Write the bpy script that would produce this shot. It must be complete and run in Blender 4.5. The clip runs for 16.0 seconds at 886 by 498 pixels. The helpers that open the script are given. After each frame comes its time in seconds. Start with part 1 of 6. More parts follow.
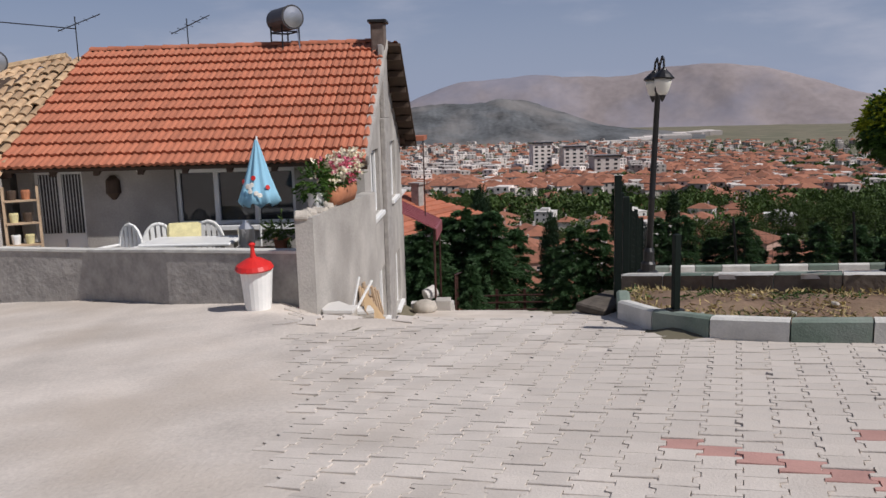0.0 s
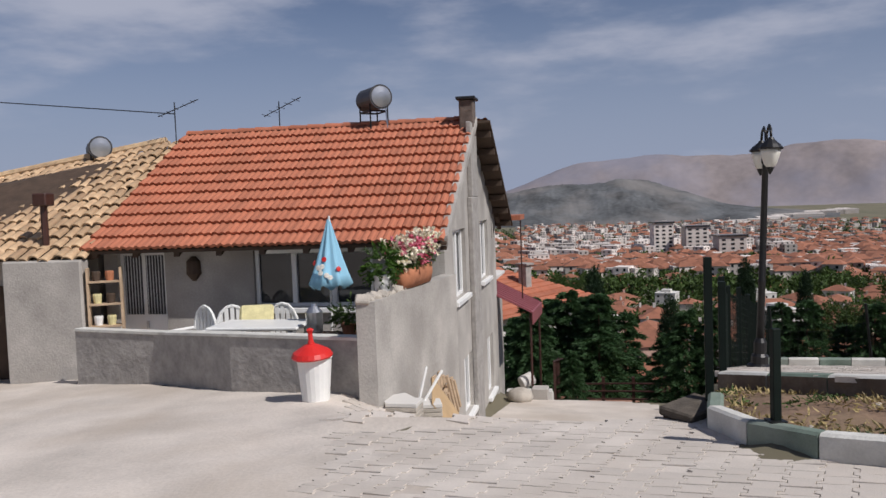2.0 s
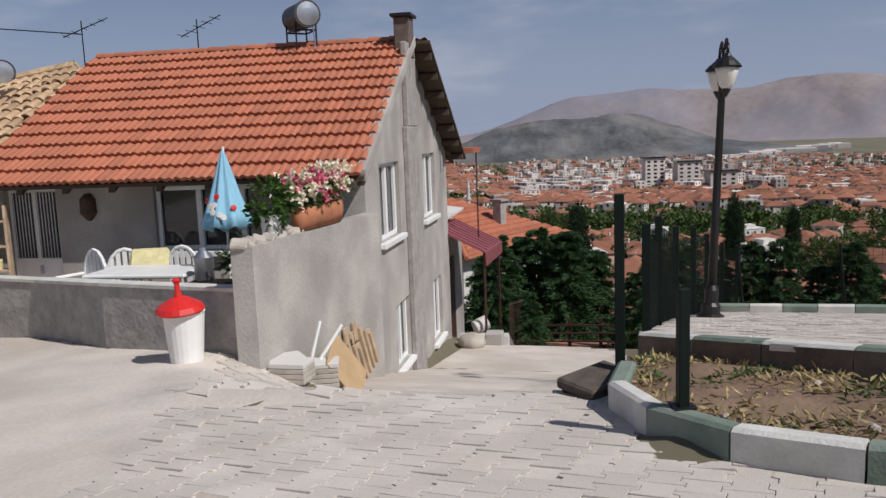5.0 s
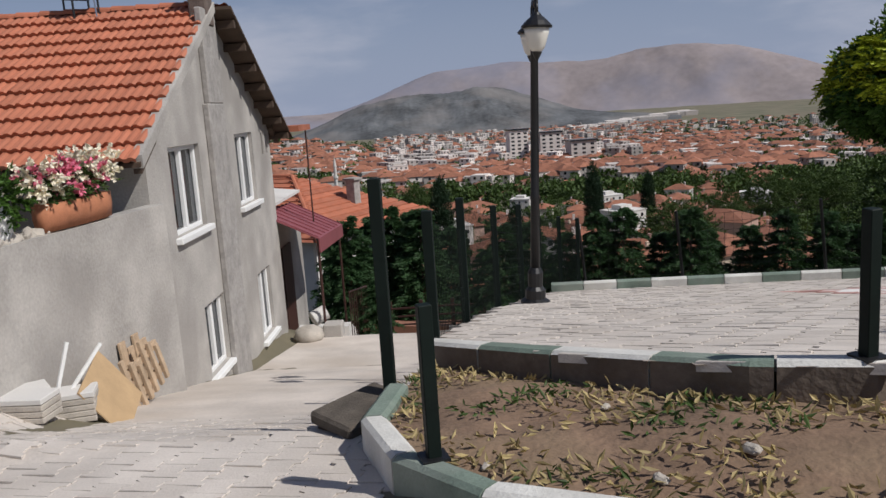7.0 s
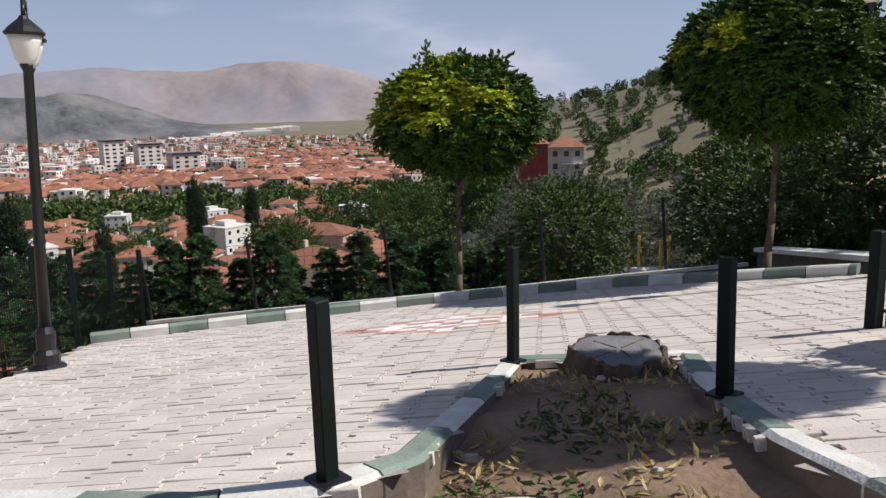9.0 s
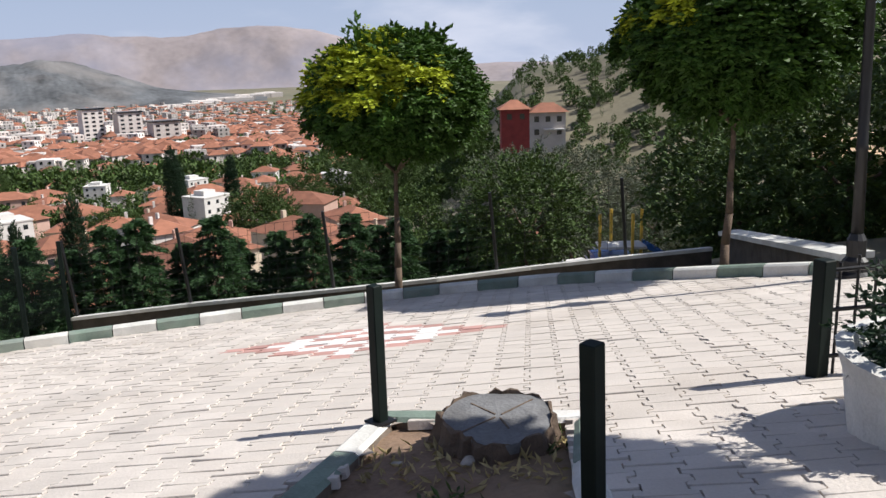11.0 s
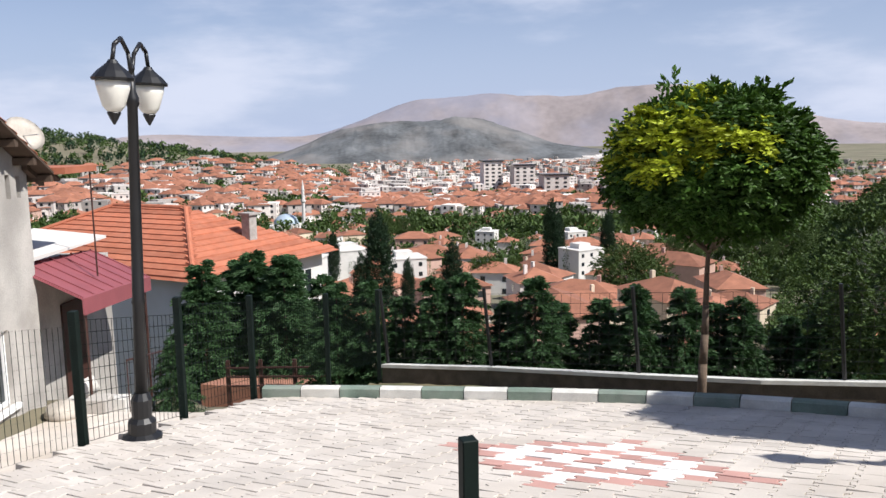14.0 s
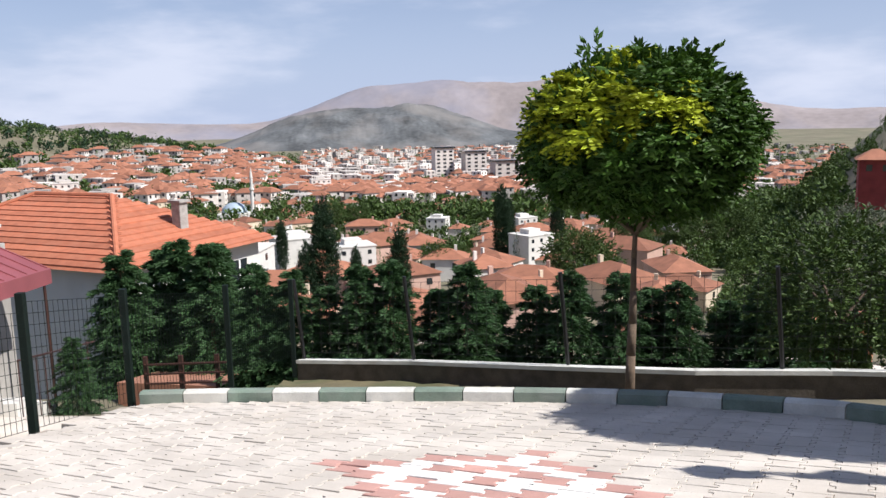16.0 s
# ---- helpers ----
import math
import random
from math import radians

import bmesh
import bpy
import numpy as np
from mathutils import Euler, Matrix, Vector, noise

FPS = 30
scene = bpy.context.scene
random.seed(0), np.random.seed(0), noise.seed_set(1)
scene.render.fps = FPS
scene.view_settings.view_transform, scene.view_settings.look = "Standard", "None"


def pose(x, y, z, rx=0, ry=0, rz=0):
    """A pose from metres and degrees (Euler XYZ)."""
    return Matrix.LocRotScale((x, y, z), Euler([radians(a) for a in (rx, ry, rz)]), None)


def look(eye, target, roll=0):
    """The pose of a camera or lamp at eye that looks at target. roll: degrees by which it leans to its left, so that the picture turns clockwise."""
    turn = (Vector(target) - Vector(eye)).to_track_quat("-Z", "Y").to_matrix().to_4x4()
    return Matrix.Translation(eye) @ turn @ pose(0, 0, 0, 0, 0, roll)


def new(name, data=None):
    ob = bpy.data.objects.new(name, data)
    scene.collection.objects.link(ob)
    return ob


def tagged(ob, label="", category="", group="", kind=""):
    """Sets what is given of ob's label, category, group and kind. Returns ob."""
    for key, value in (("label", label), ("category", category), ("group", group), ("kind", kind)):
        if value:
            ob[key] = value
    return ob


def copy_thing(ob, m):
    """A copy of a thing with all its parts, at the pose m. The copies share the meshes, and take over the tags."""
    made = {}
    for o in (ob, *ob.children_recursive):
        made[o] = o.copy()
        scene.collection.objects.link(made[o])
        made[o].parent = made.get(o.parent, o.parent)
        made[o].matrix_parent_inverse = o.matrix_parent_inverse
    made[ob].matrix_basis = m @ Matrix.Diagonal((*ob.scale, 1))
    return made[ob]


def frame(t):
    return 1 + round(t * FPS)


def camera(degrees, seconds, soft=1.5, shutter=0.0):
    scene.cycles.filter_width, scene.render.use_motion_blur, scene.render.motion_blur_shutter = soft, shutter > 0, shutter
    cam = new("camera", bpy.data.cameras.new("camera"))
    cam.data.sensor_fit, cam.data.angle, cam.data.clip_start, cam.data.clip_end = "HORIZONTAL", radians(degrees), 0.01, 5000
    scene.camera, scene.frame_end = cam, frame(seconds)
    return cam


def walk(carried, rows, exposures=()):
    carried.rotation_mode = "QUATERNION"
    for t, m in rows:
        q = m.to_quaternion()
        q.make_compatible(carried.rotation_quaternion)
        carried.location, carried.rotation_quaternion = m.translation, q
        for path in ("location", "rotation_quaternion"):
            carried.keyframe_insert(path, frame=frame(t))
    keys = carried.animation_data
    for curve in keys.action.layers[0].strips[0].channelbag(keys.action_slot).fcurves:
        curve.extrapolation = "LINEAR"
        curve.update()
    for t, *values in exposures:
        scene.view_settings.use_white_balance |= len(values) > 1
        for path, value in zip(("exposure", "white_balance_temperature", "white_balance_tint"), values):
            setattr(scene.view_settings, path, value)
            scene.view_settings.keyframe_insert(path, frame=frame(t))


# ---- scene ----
cam = camera(57.4, 16.0)

PATH = [
    (0, pose(0.000, 0.000, 1.600, 80.70, 1.51, 5.78)),
    (0.5, pose(0.147, 0.323, 1.562, 81.47, 1.97, 7.05)),
    (1, pose(0.200, 0.574, 1.581, 82.60, 3.35, 4.70)),
    (1.5, pose(0.372, 0.780, 1.575, 83.32, 1.90, 9.32)),
    (2, pose(0.425, 0.983, 1.531, 86.63, 2.09, 14.09)),
    (2.5, pose(0.460, 1.221, 1.514, 82.58, 5.23, 17.75)),
    (3, pose(0.644, 1.496, 1.492, 79.49, 1.66, 16.46)),
    (3.5, pose(0.703, 1.783, 1.454, 82.69, 1.16, 14.80)),
    (3.7, pose(0.726, 1.883, 1.449, 82.51, 2.75, 14.67)),
    (5.8, pose(1.308, 3.186, 1.343, 81.60, 1.31, 12.15)),
    (6, pose(1.352, 3.345, 1.322, 81.35, 1.70, 10.90)),
    (6.5, pose(1.451, 3.663, 1.305, 81.42, 3.45, 5.37)),
    (7, pose(1.672, 3.912, 1.337, 79.94, 3.69, 4.17)),
    (7.5, pose(1.868, 4.145, 1.345, 78.47, 2.44, -0.84)),
    (8, pose(2.022, 4.438, 1.373, 80.26, 2.65, -8.38)),
    (8.5, pose(2.275, 4.704, 1.362, 79.81, 3.63, -15.48)),
    (8.7, pose(2.367, 4.671, 1.436, 79.53, 1.93, -15.59)),
    (9, pose(2.563, 4.815, 1.434, 79.75, 1.18, -22.97)),
    (9.2, pose(2.676, 4.876, 1.465, 81.36, 0.65, -24.88)),
    (11.3, pose(3.784, 5.553, 1.605, 76.86, 2.53, -23.37)),
    (11.5, pose(3.898, 5.594, 1.599, 76.96, 3.70, -21.86)),
    (12, pose(4.200, 5.682, 1.635, 76.65, 0.77, -14.90)),
    (12.5, pose(4.353, 5.861, 1.632, 77.76, 0.94, -7.09)),
    (13, pose(4.546, 6.056, 1.644, 79.38, 2.90, -4.18)),
    (13.5, pose(4.811, 6.228, 1.637, 79.75, 1.57, 2.13)),
    (14, pose(4.937, 6.439, 1.627, 81.83, 0.95, 2.77)),
    (14.5, pose(5.056, 6.694, 1.578, 79.51, 2.83, 4.23)),
    (15, pose(5.239, 6.888, 1.548, 77.53, 1.87, 8.68)),
    (15.5, pose(5.336, 7.167, 1.527, 80.59, 1.61, 1.98)),
    (16, pose(5.456, 7.436, 1.443, 80.85, 1.14, -0.62)),
]
walk(cam, PATH, [(0, -0.54, 6200, 13), (7.0, -0.58, 6150, 11), (9.0, -0.07, 6250, 11), (11.5, 0.21, 6200, 10), (16, 0.32, 6150, 10)])

# ---- world, sun ----
SUN_EL, SUN_DIR = 48.0, Vector((0.91, -0.41, 0))
SUN_DIR = Vector((SUN_DIR.x * 0.669, SUN_DIR.y * 0.669, 0.743)).normalized()
sun = new("sun", bpy.data.lights.new("sun", "SUN"))
sun.data.energy, sun.data.angle, sun.data.color = 5.9, radians(0.55), (1.0, 0.94, 0.85)
sun.matrix_world = look((30, -14, 40), Vector((30, -14, 40)) - SUN_DIR)
wd = bpy.data.worlds.new("sky")
scene.world = wd
wd.use_nodes = True
wn = wd.node_tree.nodes
sky = wn.new("ShaderNodeTexSky")
sky.sky_type, sky.sun_disc = "NISHITA", False
sky.sun_elevation, sky.sun_rotation = radians(SUN_EL), math.atan2(0.91, -0.41)
sky.air_density, sky.dust_density, sky.ozone_density = 1.0, 0.45, 3.0
wl = wd.node_tree.links
wco = wn.new("ShaderNodeTexCoord")
wmap = wn.new("ShaderNodeMapping")
wmap.inputs["Scale"].default_value = (1.0, 1.0, 3.6)
wl.new(wco.outputs["Generated"], wmap.inputs["Vector"])
cl = wn.new("ShaderNodeTexNoise")
cl.inputs["Scale"].default_value, cl.inputs["Detail"].default_value, cl.inputs["Roughness"].default_value = 2.6, 6.0, 0.55
wl.new(wmap.outputs["Vector"], cl.inputs["Vector"])
ramp = wn.new("ShaderNodeValToRGB")
ramp.color_ramp.interpolation = "EASE"
ramp.color_ramp.elements[0].position, ramp.color_ramp.elements[1].position = 0.46, 0.68
ramp.color_ramp.elements[1].color = (0.85, 0.85, 0.85, 1)
wl.new(cl.outputs["Fac"], ramp.inputs["Fac"])
tintc = wn.new("ShaderNodeMix")
tintc.data_type, tintc.blend_type = "RGBA", "MULTIPLY"
tintc.inputs["Factor"].default_value = 1.0
tintc.inputs["B"].default_value = (1.12, 1.07, 1.16, 1)
wl.new(sky.outputs["Color"], tintc.inputs["A"])
# summer haze thickens towards the horizon
sep = wn.new("ShaderNodeSeparateXYZ")
wl.new(wco.outputs["Generated"], sep.inputs["Vector"])
hz = wn.new("ShaderNodeMapRange")
hz.interpolation_type = "SMOOTHSTEP"
hz.inputs["From Min"].default_value, hz.inputs["From Max"].default_value = -0.02, 0.34
hz.inputs["To Min"].default_value, hz.inputs["To Max"].default_value = 0.92, 0.0
wl.new(sep.outputs["Z"], hz.inputs["Value"])
haze = wn.new("ShaderNodeMix")
haze.data_type = "RGBA"
haze.inputs["B"].default_value = (6.9, 7.9, 10.4, 1)
wl.new(hz.outputs["Result"], haze.inputs["Factor"])
wl.new(tintc.outputs["Result"], haze.inputs["A"])
mixc = wn.new("ShaderNodeMix")
mixc.data_type = "RGBA"
mixc.inputs["B"].default_value = (10.2, 10.5, 12.0, 1)
wl.new(ramp.outputs["Color"], mixc.inputs["Factor"])
wl.new(haze.outputs["Result"], mixc.inputs["A"])
wl.new(mixc.outputs["Result"], wn["Background"].inputs["Color"])
wn["Background"].inputs["Strength"].default_value = 0.062

# ---- materials ----
MATS = {}


def mat(name, base, rough=0.8, var=0.25, scale=6.0, bump=0.0, metal=0.0, fine=60.0, each=0.0, island=0.0, tint=None, stain=0.0):
    """Procedural surface: base colour with coarse and fine variation, stains, relief and piece-by-piece shifts."""
    m = MATS[name] = bpy.data.materials.new(name)
    m.use_nodes = True
    n, l = m.node_tree.nodes, m.node_tree.links
    b = n["Principled BSDF"]
    b.inputs["Roughness"].default_value, b.inputs["Metallic"].default_value = rough, metal
    co = n.new("ShaderNodeTexCoord")
    t1, t2 = n.new("ShaderNodeTexNoise"), n.new("ShaderNodeTexNoise")
    for t, s, d in ((t1, scale, 5), (t2, fine, 3)):
        t.inputs["Scale"].default_value, t.inputs["Detail"].default_value = s, d
        l.new(co.outputs["Object"], t.inputs["Vector"])
    add = n.new("ShaderNodeMath")
    add.operation = "MULTIPLY_ADD"
    l.new(t2.outputs["Fac"], add.inputs[0])
    add.inputs[1].default_value = 0.45
    l.new(t1.outputs["Fac"], add.inputs[2])
    mr = n.new("ShaderNodeMapRange")
    mr.inputs["From Min"].default_value, mr.inputs["From Max"].default_value = 0.45, 1.0
    mr.inputs["To Min"].default_value, mr.inputs["To Max"].default_value = 1 - var, 1 + var
    l.new(add.outputs[0], mr.inputs["Value"])
    last = mr.outputs["Result"]
    for amount, node, sock in ((each, "ShaderNodeObjectInfo", "Random"), (island, "ShaderNodeNewGeometry", "Random Per Island")):
        if amount:
            o = n.new(node)
            r = n.new("ShaderNodeMapRange")
            r.inputs["To Min"].default_value, r.inputs["To Max"].default_value = 1 - amount, 1 + amount
            l.new(o.outputs[sock], r.inputs["Value"])
            k = n.new("ShaderNodeMath")
            k.operation = "MULTIPLY"
            l.new(last, k.inputs[0])
            l.new(r.outputs["Result"], k.inputs[1])
            last = k.outputs[0]
    vm = n.new("ShaderNodeVectorMath")
    vm.operation = "SCALE"
    vm.inputs[0].default_value = base[:3]
    l.new(last, vm.inputs["Scale"])
    col = vm.outputs["Vector"]
    if tint:
        mx = n.new("ShaderNodeMix")
        mx.data_type = "RGBA"
        t3 = n.new("ShaderNodeTexNoise")
        t3.inputs["Scale"].default_value, t3.inputs["Detail"].default_value = scale * 0.55, 6
        l.new(co.outputs["Object"], t3.inputs["Vector"])
        r3 = n.new("ShaderNodeMapRange")
        r3.inputs["From Min"].default_value, r3.inputs["From Max"].default_value = 0.45, 0.65
        r3.inputs["To Max"].default_value = stain or 0.6
        l.new(t3.outputs["Fac"], r3.inputs["Value"])
        l.new(r3.outputs["Result"], mx.inputs["Factor"])
        l.new(col, mx.inputs["A"])
        mx.inputs["B"].default_value = (*tint, 1)
        col = mx.outputs["Result"]
    l.new(col, b.inputs["Base Color"])
    if bump:
        bp = n.new("ShaderNodeBump")
        bp.inputs["Strength"].default_value, bp.inputs["Distance"].default_value = min(1.0, bump), 0.02
        l.new(add.outputs[0], bp.inputs["Height"])
        l.new(bp.outputs["Normal"], b.inputs["Normal"])
    return m


def glass(name, base=(0.02, 0.025, 0.03)):
    m = mat(name, base, 0.06, 0.2, 2.0)
    m.node_tree.nodes["Principled BSDF"].inputs["Specular IOR Level"].default_value = 0.7
    return m


def leafy(name, base, each=0.35):
    m = mat(name, base, 0.55, 0.3, 3.0, island=each)
    b = m.node_tree.nodes["Principled BSDF"]
    b.inputs["Specular IOR Level"].default_value = 0.2
    tr = m.node_tree.nodes.new("ShaderNodeBsdfTranslucent")
    tr.inputs["Color"].default_value = (base[0] * 1.6, base[1] * 1.5, base[2] * 0.8, 1)
    ms = m.node_tree.nodes.new("ShaderNodeMixShader")
    ms.inputs["Fac"].default_value = 0.1
    l = m.node_tree.links
    l.new(b.outputs[0], ms.inputs[1])
    l.new(tr.outputs[0], ms.inputs[2])
    l.new(ms.outputs[0], m.node_tree.nodes["Material Output"].inputs["Surface"])
    return m


EARTH = mat("dry_earth", (0.21, 0.15, 0.1), 0.95, 0.35, 1.5, 0.8, fine=22, tint=(0.1, 0.1, 0.045))
SOIL = mat("bed_soil", (0.2, 0.13, 0.085), 0.95, 0.4, 2.2, 1.0, fine=30, tint=(0.27, 0.2, 0.12))
CONCRETE = mat("road_concrete", (0.56, 0.505, 0.45), 0.9, 0.22, 1.1, 0.6, fine=28, tint=(0.44, 0.375, 0.31), stain=0.6)
JOINT = mat("joint_sand", (0.34, 0.29, 0.245), 0.95, 0.3, 3, 0.5)
PAVER = mat("paver_grey", (0.54, 0.49, 0.44), 0.88, 0.16, 2.0, 0.4, fine=70, each=0.06, island=0.06, tint=(0.44, 0.385, 0.33), stain=0.45)
PAVER_RED = mat("paver_red", (0.44, 0.25, 0.215), 0.88, 0.15, 3.0, 0.3, each=0.1, island=0.1)
PAVER_WHITE = mat("paver_white", (0.72, 0.69, 0.66), 0.88, 0.1, 3.0, 0.3, each=0.04, island=0.04)
KERB_GREEN = mat("kerb_green", (0.16, 0.21, 0.17), 0.8, 0.3, 4.0, 0.5, tint=(0.3, 0.31, 0.28), stain=0.4)
KERB_WHITE = mat("kerb_white", (0.62, 0.61, 0.57), 0.8, 0.2, 4.0, 0.5, tint=(0.4, 0.38, 0.34), stain=0.4)
# Unpainted, earth-stained kerb sides, with their shade darkened into the colour too.
KERB_BARE = mat("shaded_earthy_concrete", (0.17, 0.135, 0.105), 0.95, 0.35, 3.0, 0.7, fine=25, tint=(0.1, 0.075, 0.055))
CEMENT = mat("cement_render", (0.41, 0.385, 0.355), 0.93, 0.28, 1.4, 0.6, fine=30, tint=(0.27, 0.25, 0.23), stain=0.65)
CEMENT_ROUGH = mat("rough_render", (0.33, 0.31, 0.29), 0.95, 0.25, 5.0, 1.0, fine=18)
TILE = mat("red_tile", (0.38, 0.125, 0.066), 0.8, 0.2, 3.0, 0.2, each=0.16, tint=(0.44, 0.18, 0.11), stain=0.35)
TILE_OLD = mat("old_tile", (0.46, 0.33, 0.2), 0.9, 0.3, 5.0, 0.4, each=0.35, island=0.35, tint=(0.3, 0.17, 0.1), stain=0.5)
TILE_FAR = mat("far_tile", (0.27, 0.112, 0.066), 0.85, 0.25, 0.6, 0.2, each=0.25, island=0.25, fine=6)
WALL_FAR = mat("far_wall", (0.46, 0.42, 0.39), 0.9, 0.15, 0.4, each=0.25, island=0.45, fine=4)
WALL_WHITE = mat("white_wall", (0.6, 0.58, 0.55), 0.9, 0.08, 0.7, 0.1)
WALL_GREY = mat("grey_blue_wall", (0.5, 0.53, 0.55), 0.9, 0.1, 0.7, 0.15)
PVC = mat("white_pvc", (0.8, 0.8, 0.79), 0.35, 0.05, 3)
PLASTIC_WHITE = mat("white_plastic", (0.78, 0.78, 0.76), 0.4, 0.08, 4)
RED_PLASTIC = mat("red_plastic", (0.6, 0.025, 0.02), 0.38, 0.12, 5)
DARK_WOOD = mat("dark_wood", (0.07, 0.045, 0.03), 0.85, 0.3, 5, 0.4)
PALE_WOOD = mat("pale_wood", (0.45, 0.33, 0.22), 0.85, 0.3, 6, 0.4)
BLACK_STEEL = mat("black_paint", (0.008, 0.008, 0.009), 0.45, 0.3, 6)
GREEN_STEEL = mat("dark_green_paint", (0.004, 0.009, 0.007), 0.65, 0.3, 6)
GREEN_STEEL.node_tree.nodes["Principled BSDF"].inputs["Specular IOR Level"].default_value = 0.2
BROWN_STEEL = mat("brown_paint", (0.05, 0.02, 0.015), 0.5, 0.3, 6)
STEEL = mat("galvanised", (0.55, 0.56, 0.58), 0.3, 0.15, 5, metal=0.9)
LAMP_GLASS = mat("frosted_glass", (0.75, 0.73, 0.66), 0.35, 0.06, 5)
DARK_GLASS = glass("window_glass")
TERRACOTTA = mat("terracotta", (0.4, 0.16, 0.08), 0.85, 0.2, 5, 0.2)
CARD = mat("cardboard", (0.45, 0.31, 0.17), 0.9, 0.12, 5)
CLOTH_BLUE = mat("blue_cloth", (0.27, 0.52, 0.68), 0.85, 0.1, 3)
CLOTH_PALE = mat("pale_print", (0.75, 0.72, 0.66), 0.85, 0.3, 18)
CLOTH_YELLOW = mat("yellow_cushion", (0.62, 0.56, 0.3), 0.9, 0.2, 12)
# Curtain cloth; also the painted darkness of wall slots and a pipe mouth.
CURTAIN_AND_SHADE = mat("dark_curtain_and_shade", (0.06, 0.06, 0.065), 0.9, 0.4, 14)
AWNING = mat("maroon_sheet", (0.24, 0.07, 0.08), 0.5, 0.15, 2)
STONE = mat("stone", (0.42, 0.38, 0.33), 0.95, 0.3, 4, 0.8)
BARK = mat("bark", (0.12, 0.085, 0.06), 0.95, 0.35, 9, 0.8)
LEAF_LIME = leafy("lime_leaf", (0.3, 0.35, 0.02))
LEAF_ACACIA = leafy("acacia_leaf", (0.04, 0.086, 0.012))
LEAF_BROAD = leafy("broad_leaf", (0.055, 0.09, 0.024))
LEAF_OLIVE = leafy("olive_leaf", (0.1, 0.115, 0.08), 0.25)
LEAF_PINE = leafy("conifer_leaf", (0.038, 0.08, 0.03), 0.3)
LEAF_CYPRESS = leafy("cypress_leaf", (0.02, 0.042, 0.02), 0.3)
LEAF_DRY = leafy("dry_grass", (0.34, 0.27, 0.13), 0.4)
FLOWER_PINK = leafy("pink_petal", (0.6, 0.16, 0.24))
FLOWER_WHITE = leafy("white_petal", (0.75, 0.7, 0.58), 0.15)
BLUE_PLASTIC = mat("blue_plastic", (0.03, 0.12, 0.4), 0.4, 0.1, 4)
YELLOW_STEEL = mat("yellow_paint", (0.6, 0.4, 0.05), 0.5, 0.15, 5)
ORANGE_WALL = mat("orange_wall", (0.55, 0.24, 0.12), 0.85, 0.15, 3)
PURPLE_BLUE = mat("blue_dome", (0.33, 0.4, 0.47), 0.45, 0.1, 1)
# Distance haze is painted into both colours: greyed scrub, lilac-blue over the rock.
HILL_DARK = mat("hazed_scrub_hill", (0.085, 0.09, 0.095), 1.0, 0.7, 0.012, 0, fine=0.09, tint=(0.2, 0.185, 0.175), stain=0.6)
HILL_FAR = mat("hazed_bare_mountain", (0.26, 0.225, 0.225), 1.0, 0.25, 0.004, 0, fine=0.03, tint=(0.19, 0.195, 0.25), stain=0.7)


# ---- mesh helpers ----
def mesh_of(name, bm, material, smooth=False):
    me = bpy.data.meshes.new(name)
    bmesh.ops.recalc_face_normals(bm, faces=bm.faces)
    bm.to_mesh(me)
    bm.free()
    for k in (material if isinstance(material, (list, tuple)) else [material]):
        me.materials.append(k)
    if smooth:
        for f in me.polygons:
            f.use_smooth = True
    return me


def raw(name, verts, faces, material, idx=None):
    me = bpy.data.meshes.new(name)
    me.from_pydata(verts, [], faces)
    for k in (material if isinstance(material, (list, tuple)) else [material]):
        me.materials.append(k)
    if idx is not None:
        me.polygons.foreach_set("material_index", idx)
    me.update()
    return me


def thing(name, m, label, category, group="", kind=""):
    ob = new(name)
    ob.empty_display_size = 0.1
    ob.matrix_world = m
    return tagged(ob, label, category, group, kind)


def part(name, bm, material, parent, label="", smooth=False):
    ob = new(name, mesh_of(name, bm, material, smooth) if isinstance(bm, bmesh.types.BMesh) else bm)
    ob.parent = parent
    return tagged(ob, label)


def box(bm, x0, x1, y0, y1, z0, z1, bev=0.0, m=None):
    r = bmesh.ops.create_cube(bm, size=1.0)["verts"]
    for v in r:
        v.co = Vector((x0 + (v.co.x + 0.5) * (x1 - x0), y0 + (v.co.y + 0.5) * (y1 - y0), z0 + (v.co.z + 0.5) * (z1 - z0)))
    if bev:
        es = list({e for v in r for e in v.link_edges})
        r = [v for v in bmesh.ops.bevel(bm, geom=es, offset=bev, segments=1, affect="EDGES")["verts"]]
    if m is not None:
        bmesh.ops.transform(bm, matrix=m, verts=list({v for v in r}))
    return bm


def B(x0, x1, y0, y1, z0, z1, bev=0.0):
    return box(bmesh.new(), x0, x1, y0, y1, z0, z1, bev)


def tube(bm, a, b, r0, r1=None, seg=8):
    a, b = Vector(a), Vector(b)
    r1 = r0 if r1 is None else r1
    q = (b - a).to_track_quat("Z", "Y").to_matrix().to_4x4()
    bmesh.ops.create_cone(bm, cap_ends=True, segments=seg, radius1=r0, radius2=max(r1, 1e-4), depth=(b - a).length,
                          matrix=Matrix.Translation((a + b) / 2) @ q)
    return bm


def Tb(a, b, r0, r1=None, seg=8):
    return tube(bmesh.new(), a, b, r0, r1, seg)


def lathe(profile, seg=16, bm=None):
    """A turned shape from (radius, height) pairs."""
    bm = bm or bmesh.new()
    rings = []
    for r, z in profile:
        rings.append([bm.verts.new((r * math.cos(2 * math.pi * i / seg), r * math.sin(2 * math.pi * i / seg), z)) for i in range(seg)])
    for a, b in zip(rings, rings[1:]):
        for i in range(seg):
            bm.faces.new((a[i], a[(i + 1) % seg], b[(i + 1) % seg], b[i]))
    bm.faces.new(rings[0][::-1])
    bm.faces.new(rings[-1])
    return bm


